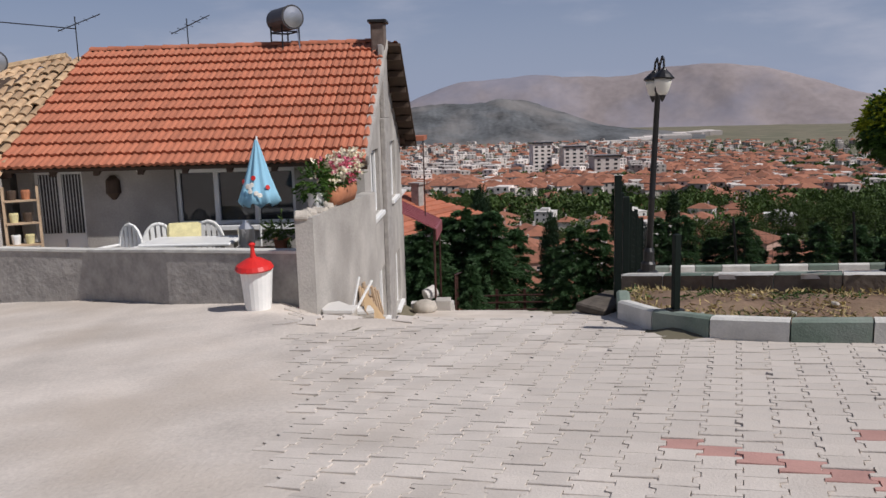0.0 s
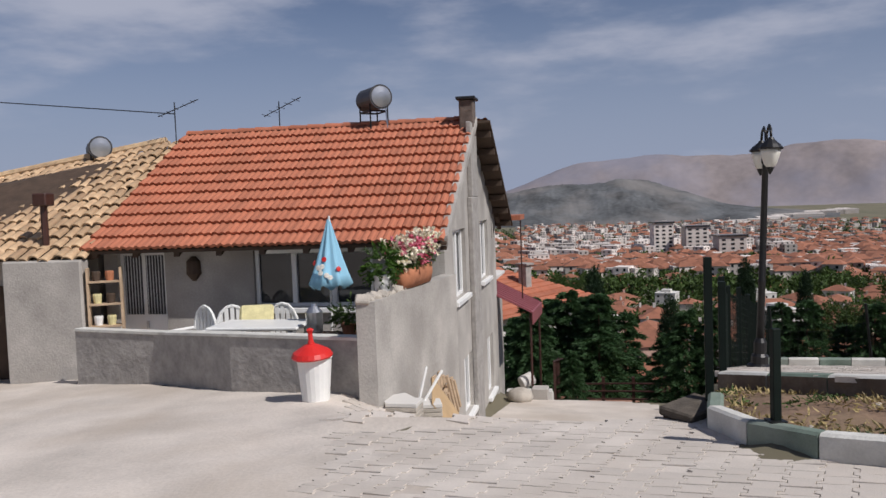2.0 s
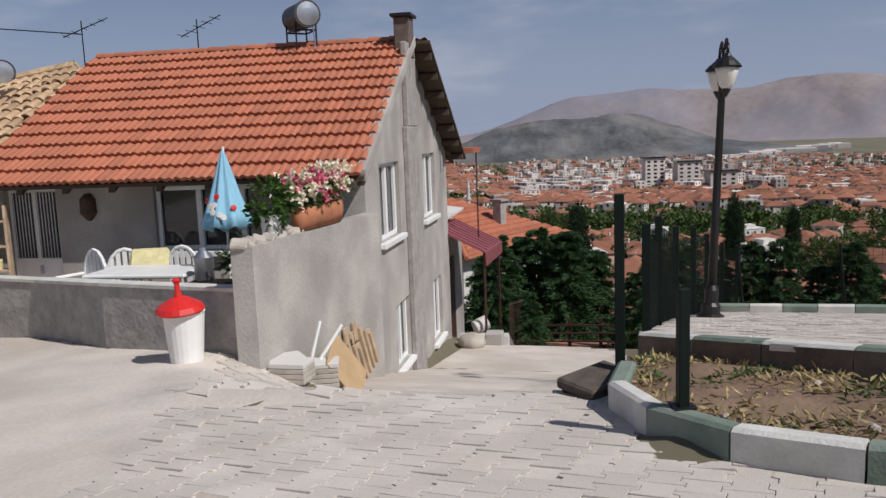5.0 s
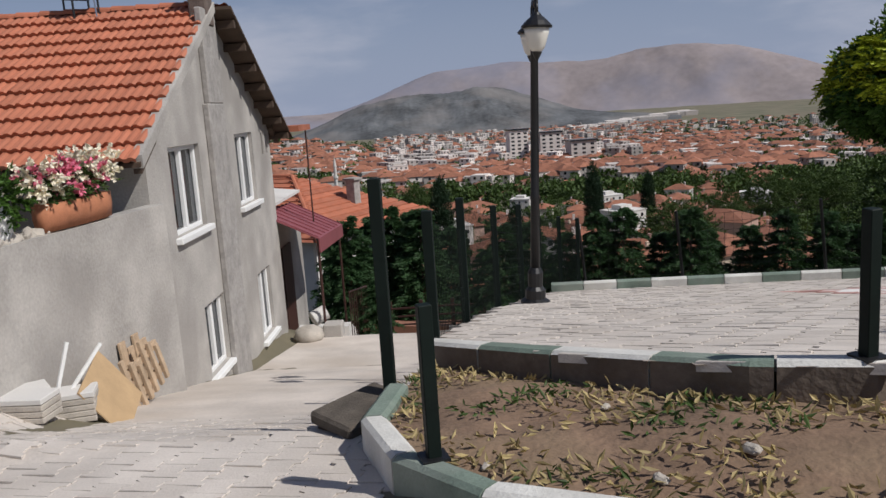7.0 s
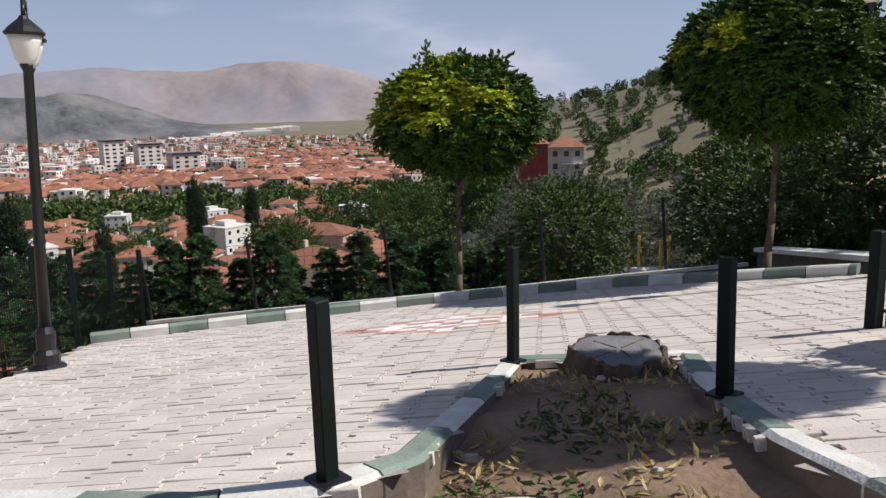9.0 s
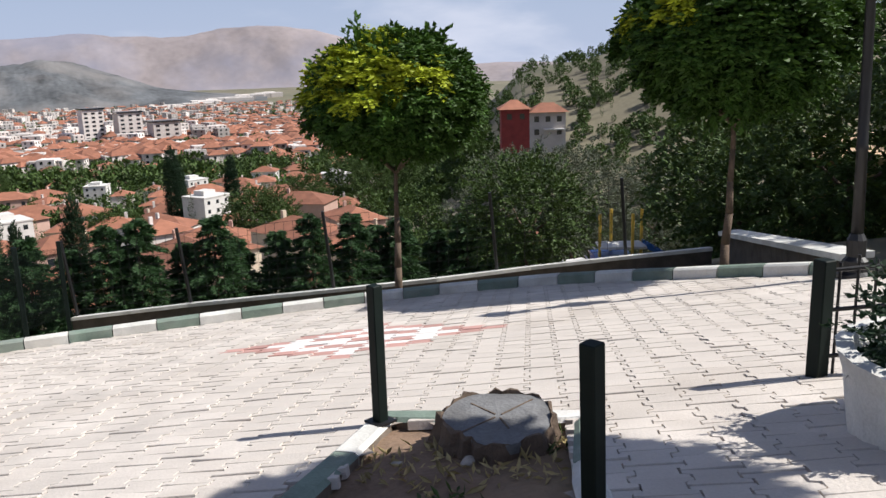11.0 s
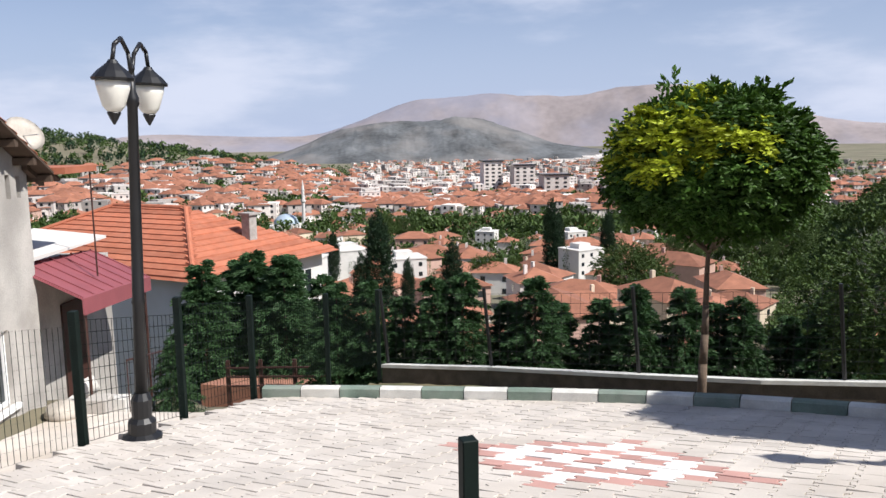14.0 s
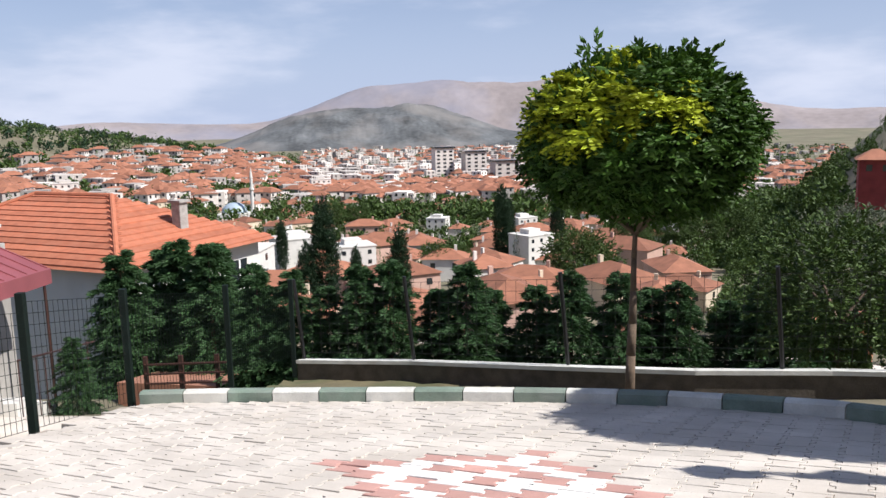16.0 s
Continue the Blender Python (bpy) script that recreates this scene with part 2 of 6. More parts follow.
def prism(poly, z0, z1, bm=None):
    """An upright slab over a plan outline; z0 and z1 may be functions of x, y."""
    bm = bm or bmesh.new()
    f0, f1 = (z0 if callable(z0) else lambda x, y: z0), (z1 if callable(z1) else lambda x, y: z1)
    lo = [bm.verts.new((x, y, f0(x, y))) for x, y in poly]
    hi = [bm.verts.new((x, y, f1(x, y))) for x, y in poly]
    n = len(poly)
    bm.faces.new(lo[::-1])
    bm.faces.new(hi)
    for i in range(n):
        bm.faces.new((lo[i], lo[(i + 1) % n], hi[(i + 1) % n], hi[i]))
    return bm


# ---- the lie of the land ----
def road_z(x, y):
    return 0.063 * x - 0.048 * y - 0.086


def plaza_z(x, y):
    return 0.006 * x - 0.194 * y + 1.546


def step(a, b, v):
    t = min(1.0, max(0.0, (v - a) / (b - a)))
    return t * t * (3 - 2 * t)


def lane_z(y):
    return np.interp(y, (8.2, 8.8, 10.0, 11, 13, 17, 20.5, 24, 40, 70, 110, 200, 350, 600, 1000, 1800, 5200),
                     (-0.5, -0.68, -1.13, -1.42, -1.92, -2.95, -3.4, -4.6, -9.6, -16, -22, -31, -41, -51, -60, -71, -78))


def land(x, y):
    """Height of the ground: road, lane down beside the house, terraces, valley and the slopes round it."""
    r = math.hypot(x, y)
    az = math.degrees(math.atan2(x, y))
    far = float(lane_z(r if r > 24 else max(y, 8.2)))
    near = road_z(max(-14, min(6, x)), y) if y < 8.2 else far
    if y >= 8.2 and x < -2.0:
        k = (1 - step(-3.3, -2.0, x)) * (1 - step(10.2, 12.6, y) * step(-3.4, -2.9, x))
        near = near * (1 - k) + (road_z(x, min(y, 13)) - 0.3 * max(0, y - 13)) * k
    if x > 1.0 and y > 7:
        k = step(1.0, 1.6, x) * (1 - step(16, 22, y)) * (1 - step(18, 40, x))
        near = near * (1 - k) + (plaza_z(x, y) - 0.35) * k
    k = step(22, 34, r) if y > 0 else 0
    z = near * (1 - k) + far * k
    if y > 30 or r > 40:
        z += 60 * min(1.15, max(0.0, (-8 - az) / 18)) ** 0.75 * math.exp(-((r - 950) / 350) ** 2) * (1 - step(60, 110, -az))
        z += (36 * step(21, 31, az) + 13 * step(31, 44, az)) * math.exp(-((r - 270) / 140) ** 2) * step(60, 200, r) * (1 - step(80, 120, az))
        z += 1.5 * (noise.fractal(Vector((x / 60, y / 60, 0)), 1, 2, 3)) * step(60, 300, r)
    z += 2.0 * step(18, 27, az) * (1 - step(42, 52, az)) * step(29, 34, r) * (1 - step(42, 75, r))
    if y < 0 and r > 30:
        z += 0.12 * (r - 30) * step(30, 120, r) * (1 - step(200, 900, r))
    return z


def ground_sheet():
    rs = list(np.arange(0.0, 16, 0.4)) + [16 * 1.055 ** i for i in range(108)]
    seg = 240
    verts, faces = [(0, 10, 0)], []
    for r in rs[1:]:
        verts += [(r * math.sin(2 * math.pi * i / seg), 10 + r * math.cos(2 * math.pi * i / seg), 0) for i in range(seg)]
    verts = [(x, y, land(x, y)) for x, y, _ in verts]
    faces += [(0, 1 + (i + 1) % seg, 1 + i) for i in range(seg)]
    for k in range(len(rs) - 2):
        a, b = 1 + k * seg, 1 + (k + 1) * seg
        faces += [(a + i, a + (i + 1) % seg, b + (i + 1) % seg, b + i) for i in range(seg)]
    me = raw("ground", verts, faces, VALLEY)
    for f in me.polygons:
        f.use_smooth = True
    return tagged(new("ground", me), "dry earth and scrub falling from the village to the valley", "ground", kind="structure")


VALLEY = mat("valley_ground", (0.165, 0.145, 0.095), 0.97, 0.35, 0.02, 0.3, fine=1.2, tint=(0.09, 0.1, 0.055), stain=0.75)
ground_sheet()


def ridge(name, material, r, az0, az1, top, base, depth, label, rough, gully, n=420, m=44):
    """A far range of hills: land that rises from base to an uneven crest, cut by gullies, and falls behind."""
    verts, faces = [], []
    for i in range(n + 1):
        az = az0 + (az1 - az0) * i / n
        crest = top(az)
        for j in range(m + 1):
            s = j / m
            d = r + depth * (s - 0.6)
            h = math.sin(math.pi * min(1, s / 0.6) / 2) ** 1.5 if s < 0.6 else math.cos(math.pi * (s - 0.6) / 0.8)
            x, y = d * math.sin(radians(az)), d * math.cos(radians(az))
            k = noise.fractal(Vector((x / rough, y / rough, 3.1)), 0.9, 2.0, 6)
            g = noise.ridged_multi_fractal(Vector((x / gully, y / gully * 0.6, 7.7)), 1.0, 2.1, 5, 1.0, 2.0) - 1.0
            z = base + (crest - base) * h + k * (crest - base) * 0.26 * (h if s < 0.6 else 1) * (0.35 + 0.65 * abs(1 - h))
            z += g * (crest - base) * 0.26 * h * (1.1 - h if s < 0.6 else 0.15) + g * (crest - base) * 0.03
            verts.append((x, y, z))
    for i in range(n):
        for j in range(m):
            a = i * (m + 1) + j
            faces.append((a, a + 1, a + m + 2, a + m + 1))
    me = raw(name, verts, faces, material)
    for f in me.polygons:
        f.use_smooth = True
    return tagged(new(name, me), label, "hill", kind="structure")


def dark_top(a):
    return -70 + 104 * math.exp(-(abs(a + 4.6) / 8.0) ** 3.6) + 9 * math.exp(-((a + 1.0) / 2.0) ** 2) + 24 * math.exp(-((a - 5.5) / 5.0) ** 2)


def pale_top(a):
    return 4 + 196 * (step(-13, -2, a) - step(13, 27, a)) - 10 * math.sin(a / 2.6)


ridge("backdrop_mountain", HILL_FAR, 4450, -75, 80, pale_top, -80, 700, "bare brown mountains across the valley with haze painted on as lilac", 700, 520)
ridge("backdrop_hill", HILL_DARK, 2450, -17, 12, dark_top, -80, 700, "scrub-covered hill with pale rock behind the town, its colour greyed for haze", 170, 150)


# ---- plan of the small square ----
PLAZA = [(1.1, 9.15), (1.75, 8.45), (2.3, 7.95), (2.75, 7.55), (3.2, 7.4), (3.55, 7.55), (4.95, 9.35), (5.72, 8.55), (5.22, 7.8), (4.98, 7.35), (4.7, 6.8), (4.5, 6.2),
         (7.5, 5.2), (10.6, 8.6), (10.3, 11.2), (9.7, 12.4), (8.8, 13.9), (7.6, 14.7), (6.4, 15.15), (4.5, 15.55), (2.25, 15.8), (1.95, 14.2), (1.55, 12.6), (1.3, 10.9)]
FAR_KERB = [(2.25, 15.8), (3.4, 15.72), (4.5, 15.55), (5.5, 15.38), (6.4, 15.15), (7.0, 14.96), (7.6, 14.7), (8.2, 14.34), (8.8, 13.9), (9.3, 13.2), (9.7, 12.4), (10.05, 11.8), (10.3, 11.2)]
NEAR_KERB = [(1.1, 9.15), (1.75, 8.45), (2.3, 7.95), (2.75, 7.55), (3.2, 7.4), (3.55, 7.55), (4.0, 8.12), (4.5, 8.75), (4.95, 9.35), (5.72, 8.55), (5.22, 7.8), (4.98, 7.35), (4.7, 6.8), (4.5, 6.2)]
ROAD_KERB = [(0.98, 8.35), (0.93, 7.8), (1.16, 7.25), (1.55, 6.83), (2.1, 6.55), (2.75, 6.36), (3.4, 6.26), (4.0, 6.2), (4.6, 6.2)]
BED = ROAD_KERB[::-1] + NEAR_KERB[:-1]


def inside(poly, x, y):
    c = False
    for (x0, y0), (x1, y1) in zip(poly, poly[1:] + poly[:1]):
        if (y0 > y) != (y1 > y) and x < (x1 - x0) * (y - y0) / (y1 - y0) + x0:
            c = not c
    return c


def gap(line, x, y):
    """Distance from a plan point to a broken line."""
    best = 1e9
    for (x0, y0), (x1, y1) in zip(line, line[1:]):
        t = max(0.0, min(1.0, ((x - x0) * (x1 - x0) + (y - y0) * (y1 - y0)) / ((x1 - x0) ** 2 + (y1 - y0) ** 2)))
        best = min(best, math.hypot(x - x0 - t * (x1 - x0), y - y0 - t * (y1 - y0)))
    return best


def bed_z(x, y):
    a, c = gap(ROAD_KERB, x, y), gap(NEAR_KERB, x, y)
    w = a / (a + c + 1e-6)
    return (road_z(x, y) + 0.13) * (1 - w) + (plaza_z(x, y) - 0.17 + 0.11 * step(3.5, 4.3, x)) * w


def grid_patch(name, poly, zf, material, cell, amp, label, category):
    """A sheet cut to an outline, with a lightly uneven surface."""
    xs, ys = [p[0] for p in poly], [p[1] for p in poly]
    bm = bmesh.new()
    pts = {}
    nx, ny = int((max(xs) - min(xs)) / cell) + 1, int((max(ys) - min(ys)) / cell) + 1

    def vert(i, j):
        if (i, j) not in pts:
            x, y = min(xs) + i * cell, min(ys) + j * cell
            pts[i, j] = bm.verts.new((x, y, zf(x, y) + amp * noise.fractal(Vector((x * 2, y * 2, 0)), 1, 2, 4)))
        return pts[i, j]
    for i in range(nx):
        for j in range(ny):
            if inside(poly, min(xs) + (i + 0.5) * cell, min(ys) + (j + 0.5) * cell):
                bm.faces.new((vert(i, j), vert(i + 1, j), vert(i + 1, j + 1), vert(i, j + 1)))
    return tagged(new(name, mesh_of(name, bm, material, True)), label, category, kind="structure")


def paved(x, y):
    """Where road blocks still show; thin concrete has run over the rest."""
    k = noise.noise(Vector((x * 0.9, y * 0.9, 0)))
    edge = -1.15 - 0.27 * (y - 3.0) + 0.5 * k
    return 2.0 < y < 10.6 and x > edge


def road_top(x, y):
    z = road_z(x, y) if y < 8.2 else land(x, y)
    return z + 0.012 - 0.008 * paved(x, y)


ROAD = [(-16, -9), (9, -9), (9, 5.0), (4.6, 6.15), (3.4, 6.35), (2.1, 6.68), (1.66, 6.96), (1.26, 7.36), (1.06, 7.9), (1.05, 8.5), (1.0, 10.5), (1.2, 13), (1.3, 16), (0.6, 20), (-2.9, 22), (-2.7, 13.6), (-2.8, 10.1), (-5, 10.7), (-9.2, 12.8), (-16, 14)]
road_sheet = grid_patch("road", ROAD, road_top, CONCRETE, 0.2, 0.012, "pale worn concrete and block paving of a sloping village lane", "road")
plaza_bed = grid_patch("pavement", PLAZA, lambda x, y: plaza_z(x, y) - 0.013, JOINT, 0.2, 0.0, "sandy bedding under interlocking paving blocks of a small square", "pavement")
grid_patch("flower_bed", BED, bed_z, SOIL, 0.05, 0.03, "bare brown soil of a flower bed with dry weeds", "flower bed")
GRASS_STRIP = FAR_KERB + [(11.5, 12.3), (10.0, 15.2), (8.6, 16.9), (7.2, 18.0), (5.0, 19.9), (3.1, 20.4), (2.0, 18)]
STRIP = mat("strip_grass", (0.13, 0.11, 0.06), 0.97, 0.4, 2.0, 0.8, fine=25, tint=(0.07, 0.09, 0.035))
grid_patch("verge", GRASS_STRIP, lambda x, y: plaza_z(x, y) - 0.1 - 0.3 * step(0.05, 0.7, gap(FAR_KERB, x, y)), STRIP, 0.15, 0.05, "dry grassy verge behind the kerb", "verge")

# paving blocks: wavy-sided interlocking pieces
PW, PD = 0.2, 0.165


def paver_mesh(name, material, g=0.005):
    w, d, k = PW / 2 - g / 2, PD / 2 - g * 0.6, 0.018
    out = [(-w - k, -d), (-w - k, -d * 0.58), (-w + k, -d * 0.42), (-w + k, d * 0.42), (-w - k, d * 0.58), (-w - k, d)]
    out += [(-x, y) for x, y in out[::-1]]
    n = len(out)
    verts = [(x, y, -0.05) for x, y in out] + [(x, y, -0.004) for x, y in out] + [(x * 0.985, y * 0.98, 0.0) for x, y in out]
    faces = [tuple(range(2 * n, 3 * n))]
    for a in (0, n):
        faces += [(a + i, a + (i + 1) % n, a + n + (i + 1) % n, a + n + i) for i in range(n)]
    return raw(name, verts, faces, material)


def pave(poly, zf, slope, origin, turn, owner, colour, near, rest_name, keep=None, sunk=0.0):
    """Lays blocks in rows over an outline: those in the stretch `near` are pieces of their own, the others one joined part."""
    kinds = [paver_mesh("block", k) for k in (PAVER, PAVER_RED, PAVER_WHITE)]
    base_v = [tuple(v.co) for v in kinds[0].vertices]
    base_f = [tuple(p.vertices) for p in kinds[0].polygons]
    verts, faces, idx = [], [], []
    ca, sa = math.cos(radians(turn)), math.sin(radians(turn))
    up = Vector((-slope[0], -slope[1], 1)).normalized()
    ax = Vector((ca, sa, slope[0] * ca + slope[1] * sa)).normalized()
    flat = Matrix((ax, up.cross(ax), up)).transposed().to_4x4()
    made = 0
    rng = random.Random(5)
    for i in range(-70, 71):
        for j in range(-80, 81):
            lx, ly = i * PW, j * PD + (PD / 2 if i % 2 else 0)
            x, y = origin[0] + ca * lx - sa * ly, origin[1] + sa * lx + ca * ly
            if not inside(poly, x, y) or (keep and not keep(x, y)):
                continue
            c = colour(x, y, i, j)
            z = zf(x, y) + rng.uniform(-0.004, 0.004) - (0.006 if rng.random() < sunk else 0)
            tilt = flat @ Euler((rng.gauss(0, 0.014), rng.gauss(0, 0.014), rng.gauss(0, 0.02))).to_matrix().to_4x4()
            if y > 8.2 and sunk:
                q = Vector((-(zf(x + 0.1, y) - zf(x - 0.1, y)) / 0.2, -(zf(x, y + 0.1) - zf(x, y - 0.1)) / 0.2, 1)).normalized()
                e = Vector((ca, sa, 0)) - q * q.dot(Vector((ca, sa, 0)))
                tilt = Matrix((e.normalized(), q.cross(e).normalized(), q)).transposed().to_4x4()
            if near(x, y) and made < 300:
                ob = new("block", kinds[c])
                ob.parent = owner
                ob.matrix_world = Matrix.Translation((x, y, z)) @ tilt
                made += 1
            else:
                a = len(verts)
                m = Matrix.Translation((x, y, z)) @ tilt
                verts += [tuple(m @ Vector(v)) for v in base_v]
                faces += [tuple(a + k for k in f) for f in base_f]
                idx += [c] * len(base_f)
    me = raw(rest_name, verts, faces, [PAVER, PAVER_RED, PAVER_WHITE], idx)
    ob = new(rest_name, me)
    ob.parent = owner
    tagged(ob, kind="stuff")


def diamond(x, y, i, j):
    """Red and white nested diamonds set into the square."""
    d = abs(i) / 6.1 + abs(j + (0.5 if i % 2 else 0)) / 5.1
    return 0 if d > 1.0 else 1 if d > 0.8 else 2 if d > 0.55 else 1 if d > 0.33 else 2 if d > 0.12 else 1


def road_colour(x, y, i, j):
    """A worn patch of red and pale blocks laid in slanting rows in the road."""
    if 0.72 + 0.45 * (4.5 - y) < x < 3.0 and 2.9 < y < 4.45:
        q = 2 * j + (1 if i % 2 else 0) + i
        return 1 if q % 8 in (0, 1) and (i * 7 + j) % 6 else 2 if q % 8 == 3 else 0
    return 0


# kerbs: painted stones, green and white by turns
def kerb(line, zf, height, width, owner, sink=0.25, parity=0, stone=0.62, bare=False):
    pts = []
    for (x0, y0), (x1, y1) in zip(line, line[1:]):
        n = max(1, round(math.hypot(x1 - x0, y1 - y0) / 0.1))
        pts += [(x0 + (x1 - x0) * k / n, y0 + (y1 - y0) * k / n) for k in range(n)]
    pts.append(line[-1])
    per = max(2, int(stone / 0.1))
    for s, k in enumerate(range(0, len(pts) - 1, per)):
        seg = pts[k:k + per + 1]
        if len(seg) < 2:
            continue
        bm = bmesh.new()
        rings = []
        for q, (x, y) in enumerate(seg):
            a = pts[max(0, k + q - 1)]
            b = pts[min(len(pts) - 1, k + q + 1)]
            t = Vector((b[0] - a[0], b[1] - a[1])).normalized()
            nx, ny = -t.y, t.x
            gx = 0.006 * (1 if q == 0 else -1 if q == len(seg) - 1 else 0)
            x, y = x + t.x * gx, y + t.y * gx
            z = zf(x, y)
            w = width / 2
            prof = ((-w, -sink), (-w, height - 0.02), (-w + 0.025, height), (w - 0.025, height), (w, height - 0.02), (w, -sink))
            rings.append([bm.verts.new((x + nx * o, y + ny * o, z + h)) for o, h in prof])
        for a, b in zip(rings, rings[1:]):
            for i in range(6):
                bm.faces.new((a[i], a[(i + 1) % 6], b[(i + 1) % 6], b[i])).material_index = 1 if bare and i in (0, 4, 5) else 0
        bm.faces.new(rings[0])
        bm.faces.new(rings[-1][::-1])
        part("kerb_stone", bm, [KERB_WHITE if (s + parity) % 2 else KERB_GREEN, KERB_BARE], owner)


def kerb_thing(name, label):
    return tagged(thing(name, Matrix(), label, "kerb"), kind="structure")


k1 = kerb_thing("kerb_road", "kerb of stones painted dark green and white by turns")
kerb(ROAD_KERB, road_z, 0.2, 0.13, k1)
k2 = kerb_thing("kerb_square", "low kerb round the flower bed with worn green and white paint")
kerb(NEAR_KERB, plaza_z, 0.015, 0.14, k2, 0.32, 1, bare=True)
k3 = kerb_thing("kerb_verge", "kerb along the square painted green and white by turns")
kerb(FAR_KERB, plaza_z, 0.13, 0.13, k3, 0.25, 0, 0.6)

# ---- the plastered house ----
HA = 3.7
HOUSE = pose(-2.75, 13.6, 0, 0, 0, HA)
HW, HD, EAVE, RIDGE_V, RIDGE_Z = 6.05, 6.95, 1.16, 3.4, 3.12
house = thing("house", HOUSE, "two-storey house of bare grey cement render with a red tiled roof", "house")


def cut_wall(name, u0, u1, z0, ztop, holes, thick, material, parent, to_world, top=None):
    """A wall in its own plane with real openings; ztop may follow a gable outline."""
    us = sorted({u0, u1, *[h[0] for h in holes], *[h[1] for h in holes], *(top or [])})
    bm = bmesh.new()
    for a, b in zip(us, us[1:]):
        spans = sorted((h[2], h[3]) for h in holes if h[0] <= a + 1e-6 and h[1] >= b - 1e-6)
        lo = z0
        for s in spans + [None]:
            za, zb = (s[0], s[0]) if s else (ztop(a), ztop(b))
            f = [(a, lo), (b, lo), (b, zb), (a, za)]
            vs = [bm.verts.new(to_world(p, q, 0)) for p, q in f] + [bm.verts.new(to_world(p, q, thick)) for p, q in f]
            for ids in ((0, 1, 2, 3), (7, 6, 5, 4), (0, 4, 5, 1), (1, 5, 6, 2), (2, 6, 7, 3), (3, 7, 4, 0)):
                bm.faces.new([vs[i] for i in ids])
            lo = s[1] if s else lo
    bmesh.ops.remove_doubles(bm, verts=bm.verts, dist=1e-4)
    return part(name, bm, material, parent)


def gable_top(v):
    return EAVE + (RIDGE_Z - EAVE) * (v / RIDGE_V if v < RIDGE_V else (HD - v) / (HD - RIDGE_V)) - 0.06


GW = [(0.85, 2.2, -0.2, 1.02), (4.25, 5.5, -0.2, 1.08), (1.6, 2.62, -2.45, -1.36), (4.85, 5.85, -2.85, -1.55)]
FW = [(-5.8, -4.9, -1.1, 0.88), (-3.28, -1.2, -0.15, 0.82)]
SLOTS = [(6.2, 6.36, 0.62, 1.04), (6.56, 6.7, 0.62, 1.0)]
cut_wall("wall", 0, HD, -4.2, gable_top, GW + SLOTS, -0.22, CEMENT, house, lambda v, z, w: (w, v, z), [RIDGE_V])
cut_wall("wall", -HW, -0.22, -1.15, lambda u: EAVE - 0.05, FW, 0.2, CEMENT, house, lambda u, z, w: (u, w, z))
cut_wall("wall", -HW, -0.22, -4.2, lambda u: EAVE - 0.05, [], -0.2, CEMENT, house, lambda u, z, w: (u, HD + w, z))
part("floor_slab", B(-HW, -0.23, 0.2, HD - 0.21, -1.3, -1.16), CONCRETE, house)
part("wall", B(-HW, -HW + 0.2, 0.2, HD - 0.2, -4.2, EAVE), CEMENT, house)
bm = bmesh.new()
for v0, z0, v1, z1 in [(2.62, -3.05, 3.48, 1.6), (2.72, 1.6, 3.48, 3.05)]:
    box(bm, 0.0, 0.1, v0, v1, z0, z1, 0.015)
part("chimney_breast", bm, CEMENT_ROUGH, house, "rough unplastered chimney breast")
ch = part("chimney", B(-0.16, 0.12, 2.98, 3.36, 2.8, 3.5, 0.02), mat("sooty_brick", (0.13, 0.1, 0.085), 0.95, 0.4, 7, 0.8), house, "blackened chimney stack")
part("cap", B(-0.21, 0.17, 2.92, 3.42, 3.5, 3.56, 0.01), BLACK_STEEL, ch)


def window(v0, v1, z0, z1, owner, m, sashes=2, sill=True):
    """A white framed window: frame bars, dark panes set back and a projecting sill. Local x runs along the wall, y goes inward."""
    w = part("window", box(bmesh.new(), v0, v1, 0.13, 0.15, z0, z1), DARK_GLASS, owner, "dark window with white plastic frame")
    w.matrix_local = m
    bm = bmesh.new()
    f = 0.065
    for a, b, c, d in ((v0, v0 + f, z0, z1), (v1 - f, v1, z0, z1), (v0 + f, v1 - f, z0, z0 + f), (v0 + f, v1 - f, z1 - f, z1)):
        box(bm, a, b, 0.07, 0.13, c, d, 0.008)
    for k in range(1, sashes):
        x = v0 + (v1 - v0) * k / sashes
        box(bm, x - 0.045, x + 0.045, 0.065, 0.13, z0 + f, z1 - f, 0.008)
    part("frame", bm, PVC, w)
    n = 22
    for half in (0, 1):
        bm = bmesh.new()
        for k in range(8):
            x = v0 + f + (v1 - v0 - 2 * f) * (k + 0.5 + 14 * half) / n
            box(bm, x - 0.032, x + 0.032, 0.155 + 0.006 * (k % 2), 0.168 + 0.006 * (k % 2), z0 + 0.05, z1 - 0.04)
        part("curtain", bm, CLOTH_PALE, w, "pale net curtain")
    if sill:
        part("sill", B(v0 - 0.08, v1 + 0.1, -0.09, 0.07, z0 - 0.09, z0 - 0.002, 0.01), PVC, w, "white painted sill")
    return w


